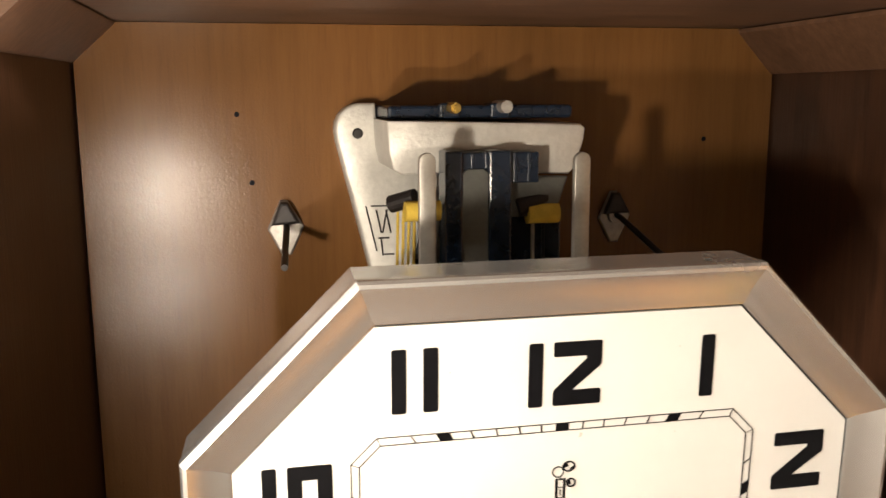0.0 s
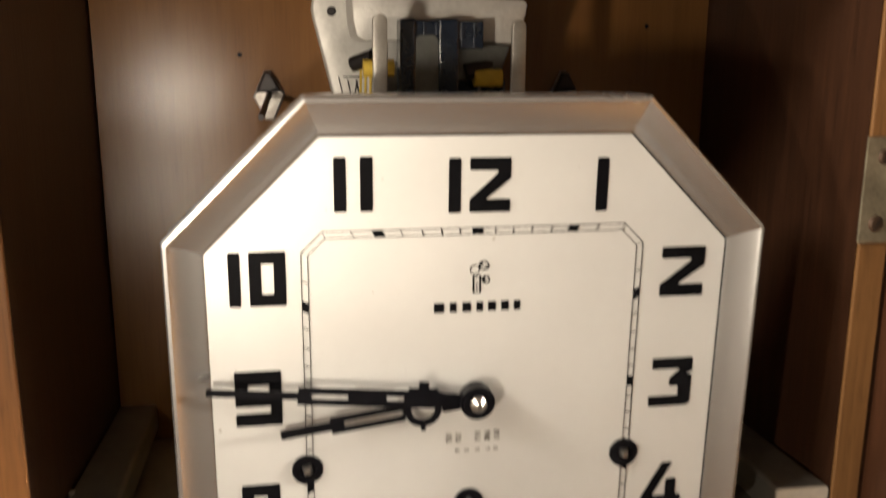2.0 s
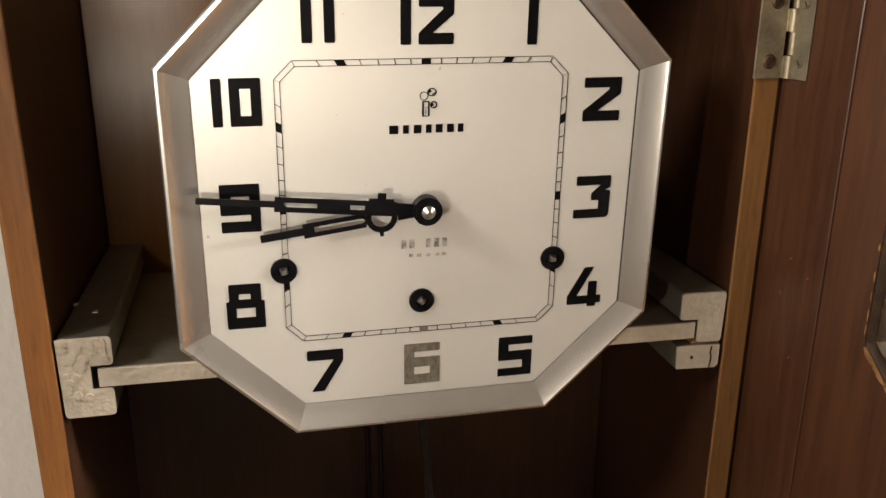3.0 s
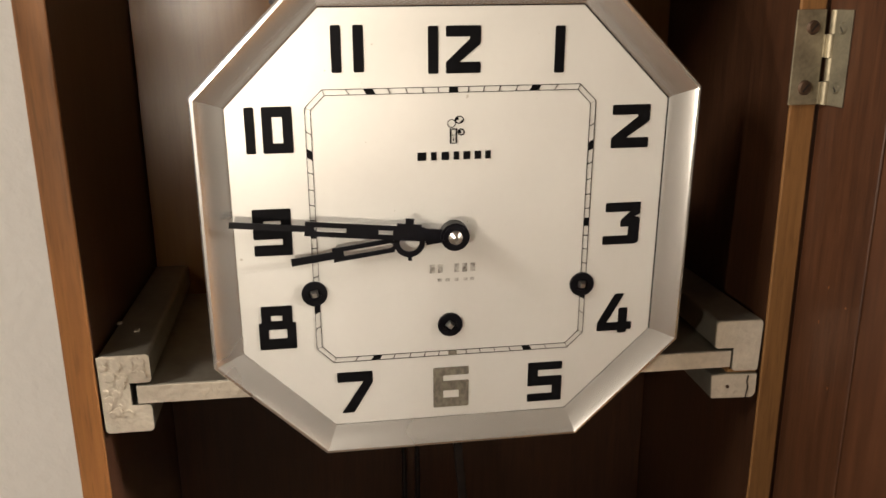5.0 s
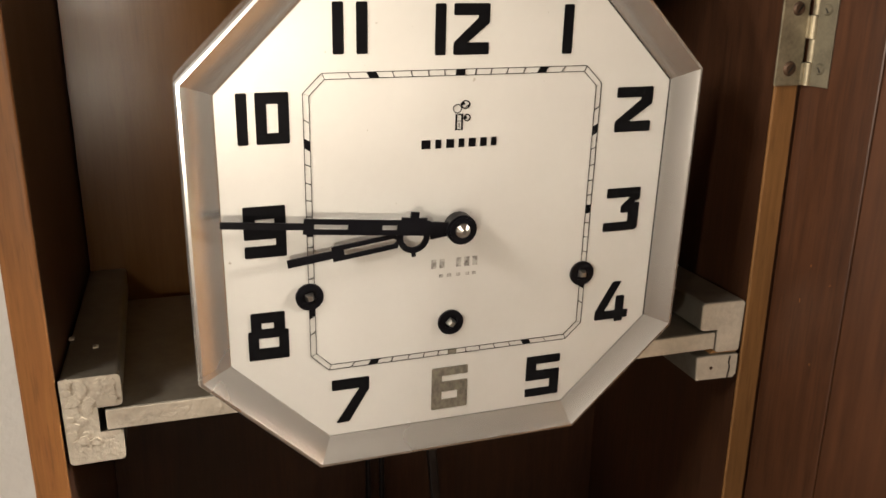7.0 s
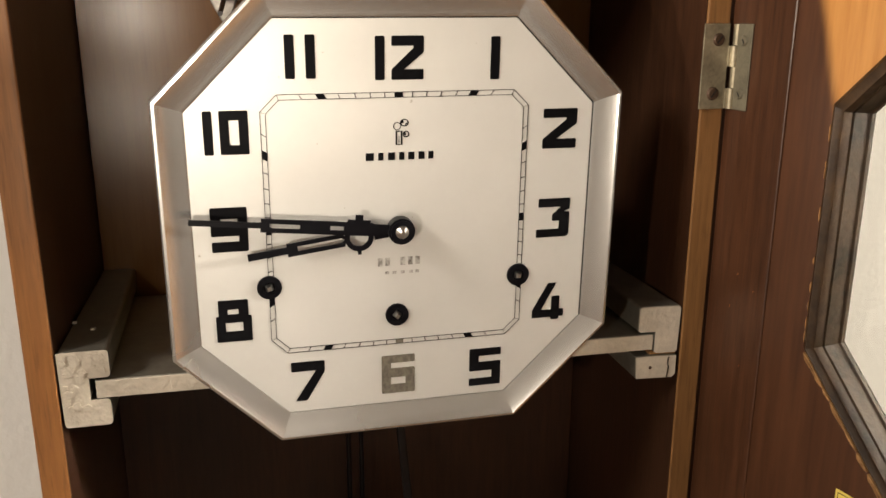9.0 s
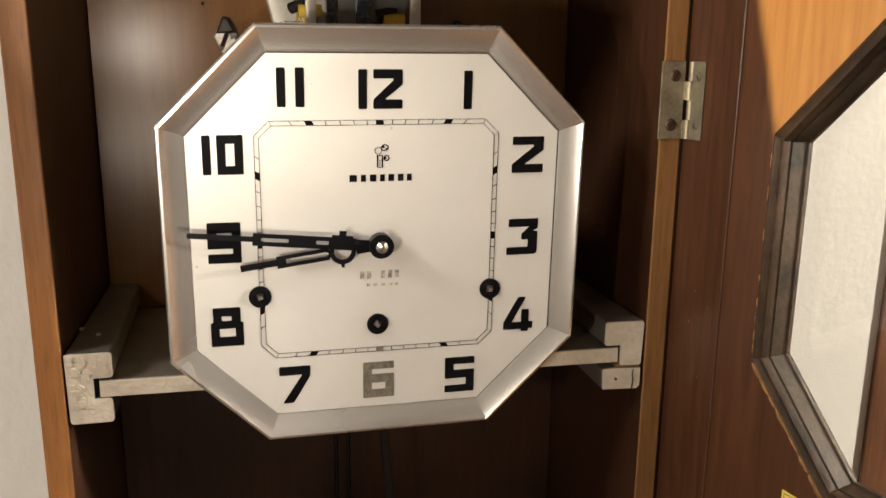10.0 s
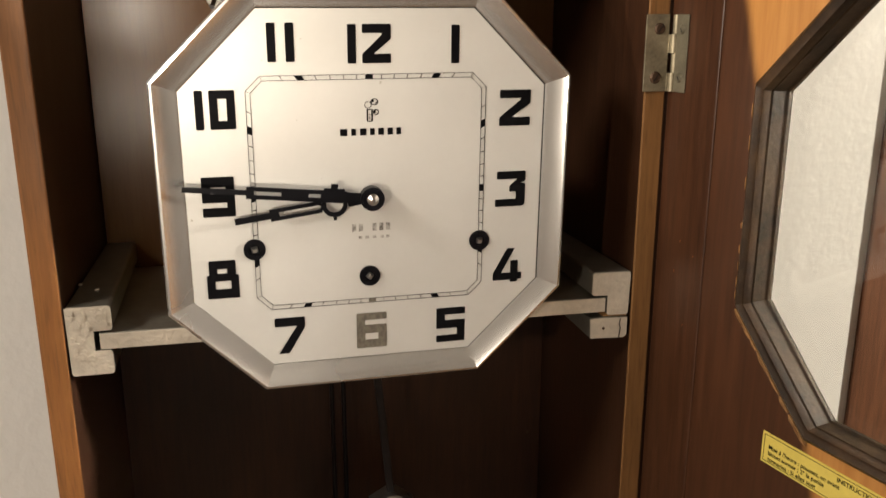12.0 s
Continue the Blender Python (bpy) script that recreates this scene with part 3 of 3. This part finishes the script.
# an unreadable shield mark, drawn as bars
for x, z, dx, dz, lean in ((-0.0362, 1.6075, 0.0006, 0.0195, 0.22), (-0.0305, 1.6170, 0.0115, 0.0006, 0), (-0.0330, 1.6105, 0.0007, 0.010, 0.2), (-0.0305, 1.6105, 0.0007, 0.010, -0.2), (-0.0290, 1.6105, 0.0007, 0.010, 0.2), (-0.0310, 1.6035, 0.0048, 0.0007, 0), (-0.0318, 1.5995, 0.0007, 0.007, 0.1), (-0.0288, 1.5965, 0.0042, 0.0007, 0)):
    bm = box(-dx / 2, dx / 2, 0.1380, 0.1384, -dz / 2, dz / 2)
    bm.transform(Matrix.Translation((x, 0, z)) @ Matrix.Rotation(-lean, 4, "Y"))
    part("mark_bar", bm, DARK_METAL, gong)
for i, x in enumerate((-0.012, -0.004)):
    part("gong_rod", tube((x, 0.118, 1.56), (x, 0.118, 1.07 + 0.05 * i), 0.0016, 10), ROD, gong, "long dark steel gong rod", smooth=40)

# ---- mounting hooks beside the gong casting ----
for x, side in ((-0.071, -1), (0.075, 1)):
    hook = thing("mounting_hook", pose(x, BACK, 1.608), "black iron hook with a diamond shaped plate on the back panel", "hook", "hooks on the back panel")
    part("plate", prism([(x - 0.0075, 1.6075), (x - 0.002, 1.5965), (x + 0.002, 1.5965), (x + 0.0075, 1.6085), (x + 0.001, 1.6195), (x - 0.002, 1.6195)], BACK - 0.0022, BACK - 0.0004, bevel=0.0008), PALE_METAL, hook, "worn zinc plate")
    part("upper_jaw", prism([(x - 0.0060, 1.6095), (x + 0.0060, 1.6100), (x + 0.001, 1.6190), (x - 0.002, 1.6190)], BACK - 0.006, BACK - 0.0023, bevel=0.0012), DARK_METAL, hook, "black iron jaw")
    end = (x - 0.0025, 0.092, 1.6015) if side < 0 else (x + 0.0105, 0.112, 1.5930)
    bm = tube((x, BACK - 0.002, 1.6095), (x, 0.139, 1.6083), 0.0012, 12)
    tube((x, 0.139, 1.6085), end, 0.0013, 12, bm)
    part("shank", bm, DARK_METAL, hook, "black bent iron shank", smooth=40)
    part("collar", ring_flat(x, 1.6085, 0.0012, 0.0034, BACK - 0.0045, BACK - 0.0024, 18), PALE_METAL, hook, smooth=40)

# ---- the pendulum below the seat board ----
pendulum = thing("pendulum", pose(0.012, 0.085, 1.42), "dark pendulum rod with a silvery bob", "pendulum")
bm = box(-0.0024, 0.0024, 0.083, 0.087, -0.16, 0.0, 0.0005)
bm.transform(Matrix.Translation((0.008, 0, 1.445)) @ Matrix.Rotation(radians(-5), 4, "Y"))
part("rod", bm, DARK_METAL, pendulum)
part("bob", prism([(0.008, 1.280), (0.0195, 1.2865), (0.0265, 1.2865), (0.038, 1.277), (0.042, 1.25), (0.032, 1.228), (0.012, 1.228), (0.004, 1.25)], 0.078, 0.092, bevel=0.003), STEEL, pendulum, "silvery metal bob", smooth=40)

# ---- the dial with its bezel, hands and movement; its own frame, face at y 0 ----
dial = thing("clock_dial", pose(0.0005, 0.0085, 1.51, 2.58), "octagonal silvered clock dial with black numerals in an aluminium bezel", "clock dial")


def on_dial(name, bm, material, label="", smooth=0.0, parent=None):
    return part(name, bm, material, parent or dial, label, True, smooth)


def up(z):
    return z - 1.51


CENTRE = (0.0007, up(1.5085))
PRINT = (-0.0003, -0.0001)
on_dial("dial_plate", prism(octagon(0.0926, 0.0539, 0.0007, up(1.5086)), 0, 0.0012), DIAL, "satin silvered dial plate")
rows = [(0.1037, 0.0574, 0.0165), (0.1055, 0.0587, 0.016), (0.1058, 0.059, 0.002), (0.1062, 0.0592, -0.0004), (0.106, 0.0591, -0.0026), (0.1053, 0.0588, -0.0037), (0.1042, 0.0583, -0.0039), (0.1032, 0.0579, -0.0033), (0.0985, 0.0561, -0.0014), (0.095, 0.0548, -0.0005), (0.0938, 0.0543, -0.0003), (0.0931, 0.054, 0.0), (0.0930, 0.054, 0.002), (0.099, 0.056, 0.003)]
on_dial("bezel", octagon_ring(rows, 0.0010, up(1.5087)), BEZEL, "satin aluminium octagonal bezel with a raised lip", 24)
on_dial("back_cover", prism(octagon(0.1000, 0.0560, 0.0005, up(1.5093)), 0.0035, 0.0150), DARK_METAL, "dark back of the dial")
on_dial("movement", box(-0.055, 0.055, 0.0155, 0.075, up(1.4372), up(1.553), 0.001), BRASS, "brass movement behind the dial")


def numeral(polys, x, z, w, h, material, label):
    """Printed figure from outlines in parts of its width and height."""
    seen = {}
    scaled = [[(round(x + px * w, 6), round(up(z) + pz * h, 6)) for px, pz in poly] for poly in polys]
    for poly in scaled:
        for p in poly:
            seen[p] = seen.get(p, 0) + 1
    shared = [p for p, k in seen.items() if k > 1]
    bm = bmesh.new()
    for poly in scaled:
        prism(poly, PRINT[0], PRINT[1], bm, 0.0, 0.0006, shared)
    return on_dial("numeral", bm, material, label)


BAR = [(0, 0), (1, 0), (1, 1), (0, 1)]
TWO = [(0, 1), (1, 1), (1, 0.62), (0.40, 0.24), (1, 0.24), (1, 0), (0, 0), (0, 0.24), (0.68, 0.72), (0.68, 0.77), (0, 0.77)]
THREE = [(0.04, 1), (1, 1), (1, 0.72), (0.84, 0.66), (1, 0.64), (1, 0.06), (0.92, 0), (0, 0), (0, 0.21), (0.69, 0.21), (0.69, 0.42), (0.47, 0.42), (0.47, 0.58), (0.72, 0.78), (0.04, 0.78)]
FOUR = [[(0, 0.28), (0.47, 1), (0.74, 1), (0.28, 0.28)], [(0, 0.28), (0.28, 0.28), (0.6, 0.28), (0.6, 0.07), (0, 0.07)], [(0.6, 0.64), (0.86, 0.64), (0.86, 0.28), (0.86, 0.08), (0.86, 0), (0.6, 0), (0.6, 0.07), (0.6, 0.28)], [(0.86, 0.28), (1, 0.28), (1, 0.08), (0.86, 0.08)]]
FIVE = [(0, 1), (1, 1), (1, 0.8), (0.3, 0.8), (0.3, 0.64), (1, 0.64), (1, 0), (0, 0), (0, 0.2), (0.72, 0.2), (0.72, 0.4), (0, 0.4)]
SIX = [[(0, 0.42), (0, 1), (1, 1), (1, 0.8), (0.28, 0.8), (0.28, 0.66), (1, 0.66), (1, 0.42), (0.72, 0.42), (0.28, 0.42)], [(0, 0.42), (0.28, 0.42), (0.28, 0.23), (0.72, 0.23), (0.72, 0.42), (1, 0.42), (1, 0), (0, 0)]]
SEVEN = [(0, 1), (1, 1), (1, 0.72), (0.45, 0), (0.1, 0), (0.72, 0.74), (0.72, 0.76), (0, 0.76)]
EIGHT = [[(0, 0.25), (0, 0.62), (0.08, 0.62), (0.92, 0.62), (1, 0.62), (1, 0.25), (0.75, 0.25), (0.75, 0.46), (0.26, 0.46), (0.26, 0.25)], [(0, 0), (0, 0.25), (0.26, 0.25), (0.75, 0.25), (1, 0.25), (1, 0)], [(0.08, 0.66), (0.08, 1), (0.92, 1), (0.92, 0.66), (0.64, 0.66), (0.64, 0.78), (0.34, 0.78), (0.34, 0.66)], [(0.08, 0.62), (0.08, 0.66), (0.34, 0.66), (0.64, 0.66), (0.92, 0.66), (0.92, 0.62)]]
NINE = [[(0, 0.58), (0, 1), (1, 1), (1, 0.58), (0.73, 0.58), (0.73, 0.75), (0.28, 0.75), (0.28, 0.58)], [(0, 0.36), (0, 0.58), (0.28, 0.58), (0.73, 0.58), (1, 0.58), (1, 0), (0, 0), (0, 0.23), (0.75, 0.23), (0.75, 0.36)]]
ZERO = [[(0, 0.5), (0, 1), (1, 1), (1, 0.5), (0.67, 0.5), (0.67, 0.78), (0.33, 0.78), (0.33, 0.5)], [(0, 0.5), (0.33, 0.5), (0.33, 0.22), (0.67, 0.22), (0.67, 0.5), (1, 0.5), (1, 0), (0, 0)]]


def beside(bar_w, gap, polys, total):
    """A figure one and a second figure next to it, in parts of the total width."""
    a = [[(px * bar_w / total, pz) for px, pz in BAR]]
    rest = total - bar_w - gap
    return a + [[((bar_w + gap + px * rest) / total, pz) for px, pz in poly] for poly in polys]


D = -0.0005
numeral(beside(0.0042, 0.0031, [TWO], 0.0217), -0.0093 + D, 1.5748, 0.0217, 0.019, INK, "black figure 12")
numeral([BAR], 0.0433 + D, 1.5742, 0.0042, 0.019, INK, "black figure 1")
numeral([TWO], 0.0698 + D, 1.5413, 0.0168, 0.0188, INK, "black figure 2")
numeral([THREE], 0.0688 + D, 1.4972, 0.0168, 0.0195, INK, "black figure 3")
numeral(FOUR, 0.0688 + D, 1.4533, 0.0166, 0.0198, INK, "black figure 4")
numeral([FIVE], 0.0368 + D, 1.4203, 0.0164, 0.0204, INK, "black figure 5")
numeral(SIX, -0.0077 + D, 1.4210, 0.0165, 0.0204, FADED, "rubbed grey figure 6")
numeral([SEVEN], -0.0514 + D, 1.4217, 0.0160, 0.0206, INK, "black figure 7")
numeral(EIGHT, -0.0842 + D, 1.4560, 0.0160, 0.0206, INK, "black figure 8")
numeral(NINE, -0.0836 + D, 1.4998, 0.0160, 0.0206, INK, "black figure 9")
numeral(beside(0.0039, 0.0029, ZERO, 0.0190), -0.0838 + D, 1.5440, 0.0190, 0.0191, INK, "black figure 10")
numeral(beside(0.0041, 0.0047, [BAR], 0.0130), -0.0482 + D, 1.5760, 0.0130, 0.0186, INK, "black figure 11")

# minute track: two thin octagons and a tick for each minute
R_OUT, R_IN, C_OUT = 0.0610, 0.0587, 0.0537
C_IN = C_OUT - (R_OUT - R_IN) * 0.414
for r, c in ((R_OUT, C_OUT), (R_IN, C_IN)):
    t = 0.00024
    on_dial("track_line", octagon_ring([(r, c, PRINT[0]), (r - t, c - t * 0.414, PRINT[0]), (r - t, c - t * 0.414, PRINT[1]), (r, c, PRINT[1])], *CENTRE), INK, "thin black line")


def reach(a, half, cut):
    """Distance from the middle to an octagon's side in the direction a."""
    x, z = abs(math.cos(a)), abs(math.sin(a))
    return min(half / max(x, 1e-9), half / max(z, 1e-9), (half + cut) / (x + z))


ticks = bmesh.new()
for i in range(60):
    a = radians(i * 6)
    r0, r1 = reach(a, R_IN, C_IN), reach(a, R_OUT, C_OUT)
    flat = abs(math.cos(a)) > abs(math.sin(a))
    h = 0.0019 if i % 5 == 0 else 0.00017
    s, k = math.tan(a) if flat else 1 / math.tan(a), 1 if (math.cos(a) if flat else math.sin(a)) > 0 else -1
    diagonal = abs(r1 * math.cos(a)) < R_OUT - 1e-6 and abs(r1 * math.sin(a)) < R_OUT - 1e-6
    if diagonal:
        continue
    lo, hi = R_IN * k, (R_OUT - 0.0002) * k
    pts = [(lo, lo * s - h), (hi, hi * s - h), (hi, hi * s + h), (lo, lo * s + h)]
    if not flat:
        pts = [(z, x) for x, z in pts]
    pts = [(CENTRE[0] + x, CENTRE[1] + z) for x, z in pts]
    if i % 5 == 0:
        on_dial("minute_mark", prism(pts, PRINT[0] - 0.00005, PRINT[1]), FADED if i == 45 else INK, "rubbed brown mark" if i == 45 else "")
    else:
        prism(pts, PRINT[0] - 0.00003, PRINT[1], ticks)
for sx in (-1, 1):
    for sz in (-1, 1):
        for f, g in ((C_OUT, R_OUT), (R_OUT, C_OUT)):
            fi, gi = (C_IN, R_IN) if f == C_OUT else (R_IN, C_IN)
            pts = [(fi * sx, gi * sz), (f * sx, g * sz), (f * sx + 0.00022, g * sz), (fi * sx + 0.00022, gi * sz)]
            prism([(CENTRE[0] + x, CENTRE[1] + z) for x, z in pts], PRINT[0] - 0.00003, PRINT[1], ticks)
tagged(on_dial("minute_ticks", ticks, INK, "fine black minute ticks"), kind="stuff")

# the maker's emblem and name as plain shapes
def upright_bar(x0, x1, z0, z1, bm=None):
    return prism([(x0, up(z0)), (x1, up(z0)), (x1, up(z1)), (x0, up(z1))], *PRINT, bm)


bm = upright_bar(-0.0008, -0.0001, 1.5457, 1.5521)
upright_bar(0.0016, 0.0023, 1.5457, 1.5521, bm)
upright_bar(0.0001, 0.0014, 1.5516, 1.5521, bm)
upright_bar(0.0001, 0.0014, 1.5457, 1.5461, bm)
upright_bar(0.0006, 0.0009, 1.5468, 1.5485, bm)
upright_bar(0.0001, 0.0014, 1.5492, 1.5494, bm)
ring_flat(-0.0001, up(1.5542), 0.0015, 0.0018, *PRINT, 24, bm)
ring_flat(0.0032, up(1.5557), 0.0015, 0.0020, *PRINT, 24, bm, 0.85)
prism([(0.0015, up(1.5553)), (0.0031, up(1.5558)), (0.0024, up(1.5571)), (0.0016, up(1.5562))], *PRINT, bm)
prism([(0.0034, up(1.5546)), (0.0047, up(1.5552)), (0.0046, up(1.5557)), (0.0036, up(1.5551))], *PRINT, bm)
ring_flat(0.0040, up(1.5505), 0.0010, 0.0015, *PRINT, 24, bm)
prism([(0.0030, up(1.5500)), (0.0041, up(1.5501)), (0.0037, up(1.5512)), (0.0030, up(1.5513))], *PRINT, bm)
on_dial("emblem", bm, INK, "small black line emblem")
for x0, x1 in ((-0.0149, -0.0104), (-0.0092, -0.0060), (-0.0047, -0.0007), (0.0004, 0.0036), (0.0046, 0.0083), (0.0094, 0.0130), (0.0140, 0.0172)):
    on_dial("name_bar", upright_bar(x0 + 0.0004, x1 - 0.0004, 1.5388, 1.5423), INK)
for i in range(6):
    if i != 2:
        x = -0.0095 + i * 0.0036
        on_dial("faded_bar", prism([(x, up(1.4880)), (x + 0.0022, up(1.4880)), (x + 0.0022, up(1.4920)), (x, up(1.4920))], *PRINT), GHOST, "almost rubbed away print")
for i, x in enumerate((-0.006, -0.0025, 0.0015, 0.0055, 0.0085)):
    on_dial("faded_bar", prism([(x, up(1.4838)), (x + 0.0018, up(1.4838)), (x + 0.0018, up(1.4852)), (x, up(1.4852))], *PRINT), GHOST, "almost rubbed away print")

# winding holes with square arbors
for x, z in ((-0.0595, 1.4815), (0.0603, 1.4790), (0.0, 1.4630)):
    hole = on_dial("winding_hole", ring_flat(x + D, up(z), 0.0030, 0.0056, -0.0011, 0.0, 36), HANDS_BLACK, "black winding hole collar", 40)
    on_dial("hole_bottom", tube((x + D, -0.0003, up(z)), (x + D, -0.0001, up(z)), 0.0031, 24), HANDS_BLACK, "", 0, hole)
    b = box(-0.0017, 0.0017, -0.0030, -0.0003, -0.0017, 0.0017, 0.0003)
    for v in b.verts:
        if v.co.y < -0.0024:
            v.co.x, v.co.z = v.co.x * 0.6, v.co.z * 0.6
    b.transform(Matrix.Translation((x + D, 0, up(z))) @ Matrix.Rotation(radians(40 + 900 * x), 4, "Y"))
    on_dial("arbor", b, STEEL, "square steel arbor", 0, hole)

# the two pierced hands, drawn along their length
HUB = (0.0008 + D, up(1.5073))


def clock_hand(name, pieces, angle, y, thick, label):
    bm = bmesh.new()
    for piece in pieces:
        if isinstance(piece, tuple):
            r0, r1, w0, w1 = piece
            piece = [(r0, w0), (r1, w0), (r1, w1), (r0, w1)]
        prism(piece, y - thick, y, bm)
    bmesh.ops.remove_doubles(bm, verts=bm.verts[:], dist=0.00002)
    bm.transform(Matrix.Translation((HUB[0], 0, HUB[1])) @ Matrix.Rotation(-radians(angle), 4, "Y"))
    return on_dial(name, bm, HANDS_BLACK, label)


W = 0.0031
clock_hand("minute_hand", [[(0.0, -0.0024), (0.0125, -0.0026), (0.0135, -W), (0.0135, W), (0.0125, 0.0026), (0.0, 0.0024)], (0.0135, 0.0230, -W, W), (0.0230, 0.0264, -W, W), (0.0145, 0.0250, -0.0042, -W), (0.0180, 0.0215, -0.0066, -0.0042), (0.0264, 0.0325, 0.0010, W), (0.0264, 0.0325, -W, -0.0010),
                           [(0.0325, -W), (0.0460, -W), (0.0460, -0.0010), (0.0460, 0.0010), (0.0460, W), (0.0325, W), (0.0325, 0.0010), (0.0325, -0.0010)], (0.0460, 0.0592, 0.0010, W), (0.0460, 0.0592, -W, -0.0010),
                           [(0.0592, -W), (0.0632, -W), (0.0632, -0.0013), (0.0938, -0.0013), (0.0938, 0.0013), (0.0632, 0.0013), (0.0632, W), (0.0592, W), (0.0592, 0.0010), (0.0592, -0.0010)]],
           180 - 5.6, -0.0068, 0.0008, "black pierced minute hand pointing near the nine")
ring_part = []
for k in range(24):
    a, c = 2 * math.pi * k / 24, 2 * math.pi * (k + 1) / 24
    ring_part.append([(0.0193 + 0.0043 * math.cos(a), 0.0043 * math.sin(a)), (0.0193 + 0.0067 * math.cos(a), 0.0067 * math.sin(a)), (0.0193 + 0.0067 * math.cos(c), 0.0067 * math.sin(c)), (0.0193 + 0.0043 * math.cos(c), 0.0043 * math.sin(c))])
p, q = ring_part[23][1], ring_part[1][1]
clock_hand("hour_hand", ring_part + [[(0.0, -0.0026), (0.0124, -0.0026), ring_part[12][1], (0.0124, 0.0026), (0.0, 0.0026)], [ring_part[0][1], q, (0.0262, W), (0.0475, W), (0.0475, 0.0012), (0.0275, 0.0012)], [ring_part[0][1], (0.0275, -0.0012), (0.0475, -0.0012), (0.0475, -W), (0.0262, -W), p],
                                     [(0.0475, -W), (0.0522, -W), (0.0522, -0.0016), (0.0698, -0.0016), (0.0698, 0.0016), (0.0522, 0.0016), (0.0522, W), (0.0475, W), (0.0475, 0.0012), (0.0475, -0.0012)], [ring_part[5][1], ring_part[6][1], (0.0193, 0.0083), (0.0210, 0.0083)]],
           180 + 7.6, -0.0050, 0.0008, "black pierced hour hand pointing between eight and nine")
bm = ring_flat(HUB[0], HUB[1], 0.0030, 0.0062, -0.0092, -0.0040, 40)
ring_flat(HUB[0], HUB[1], 0.0031, 0.0052, -0.0099, -0.0093, 40, bm)
on_dial("hand_hub", bm, HANDS_BLACK, "round black hub", 40)
bm = tube((HUB[0], 0.0, HUB[1]), (HUB[0], -0.0105, HUB[1]), 0.0030, 24)
tube((HUB[0], -0.0105, HUB[1]), (HUB[0], -0.0122, HUB[1]), 0.0029, 12, bm, 0.0010)
on_dial("hub_pin", bm, STEEL, "bright steel centre pin")
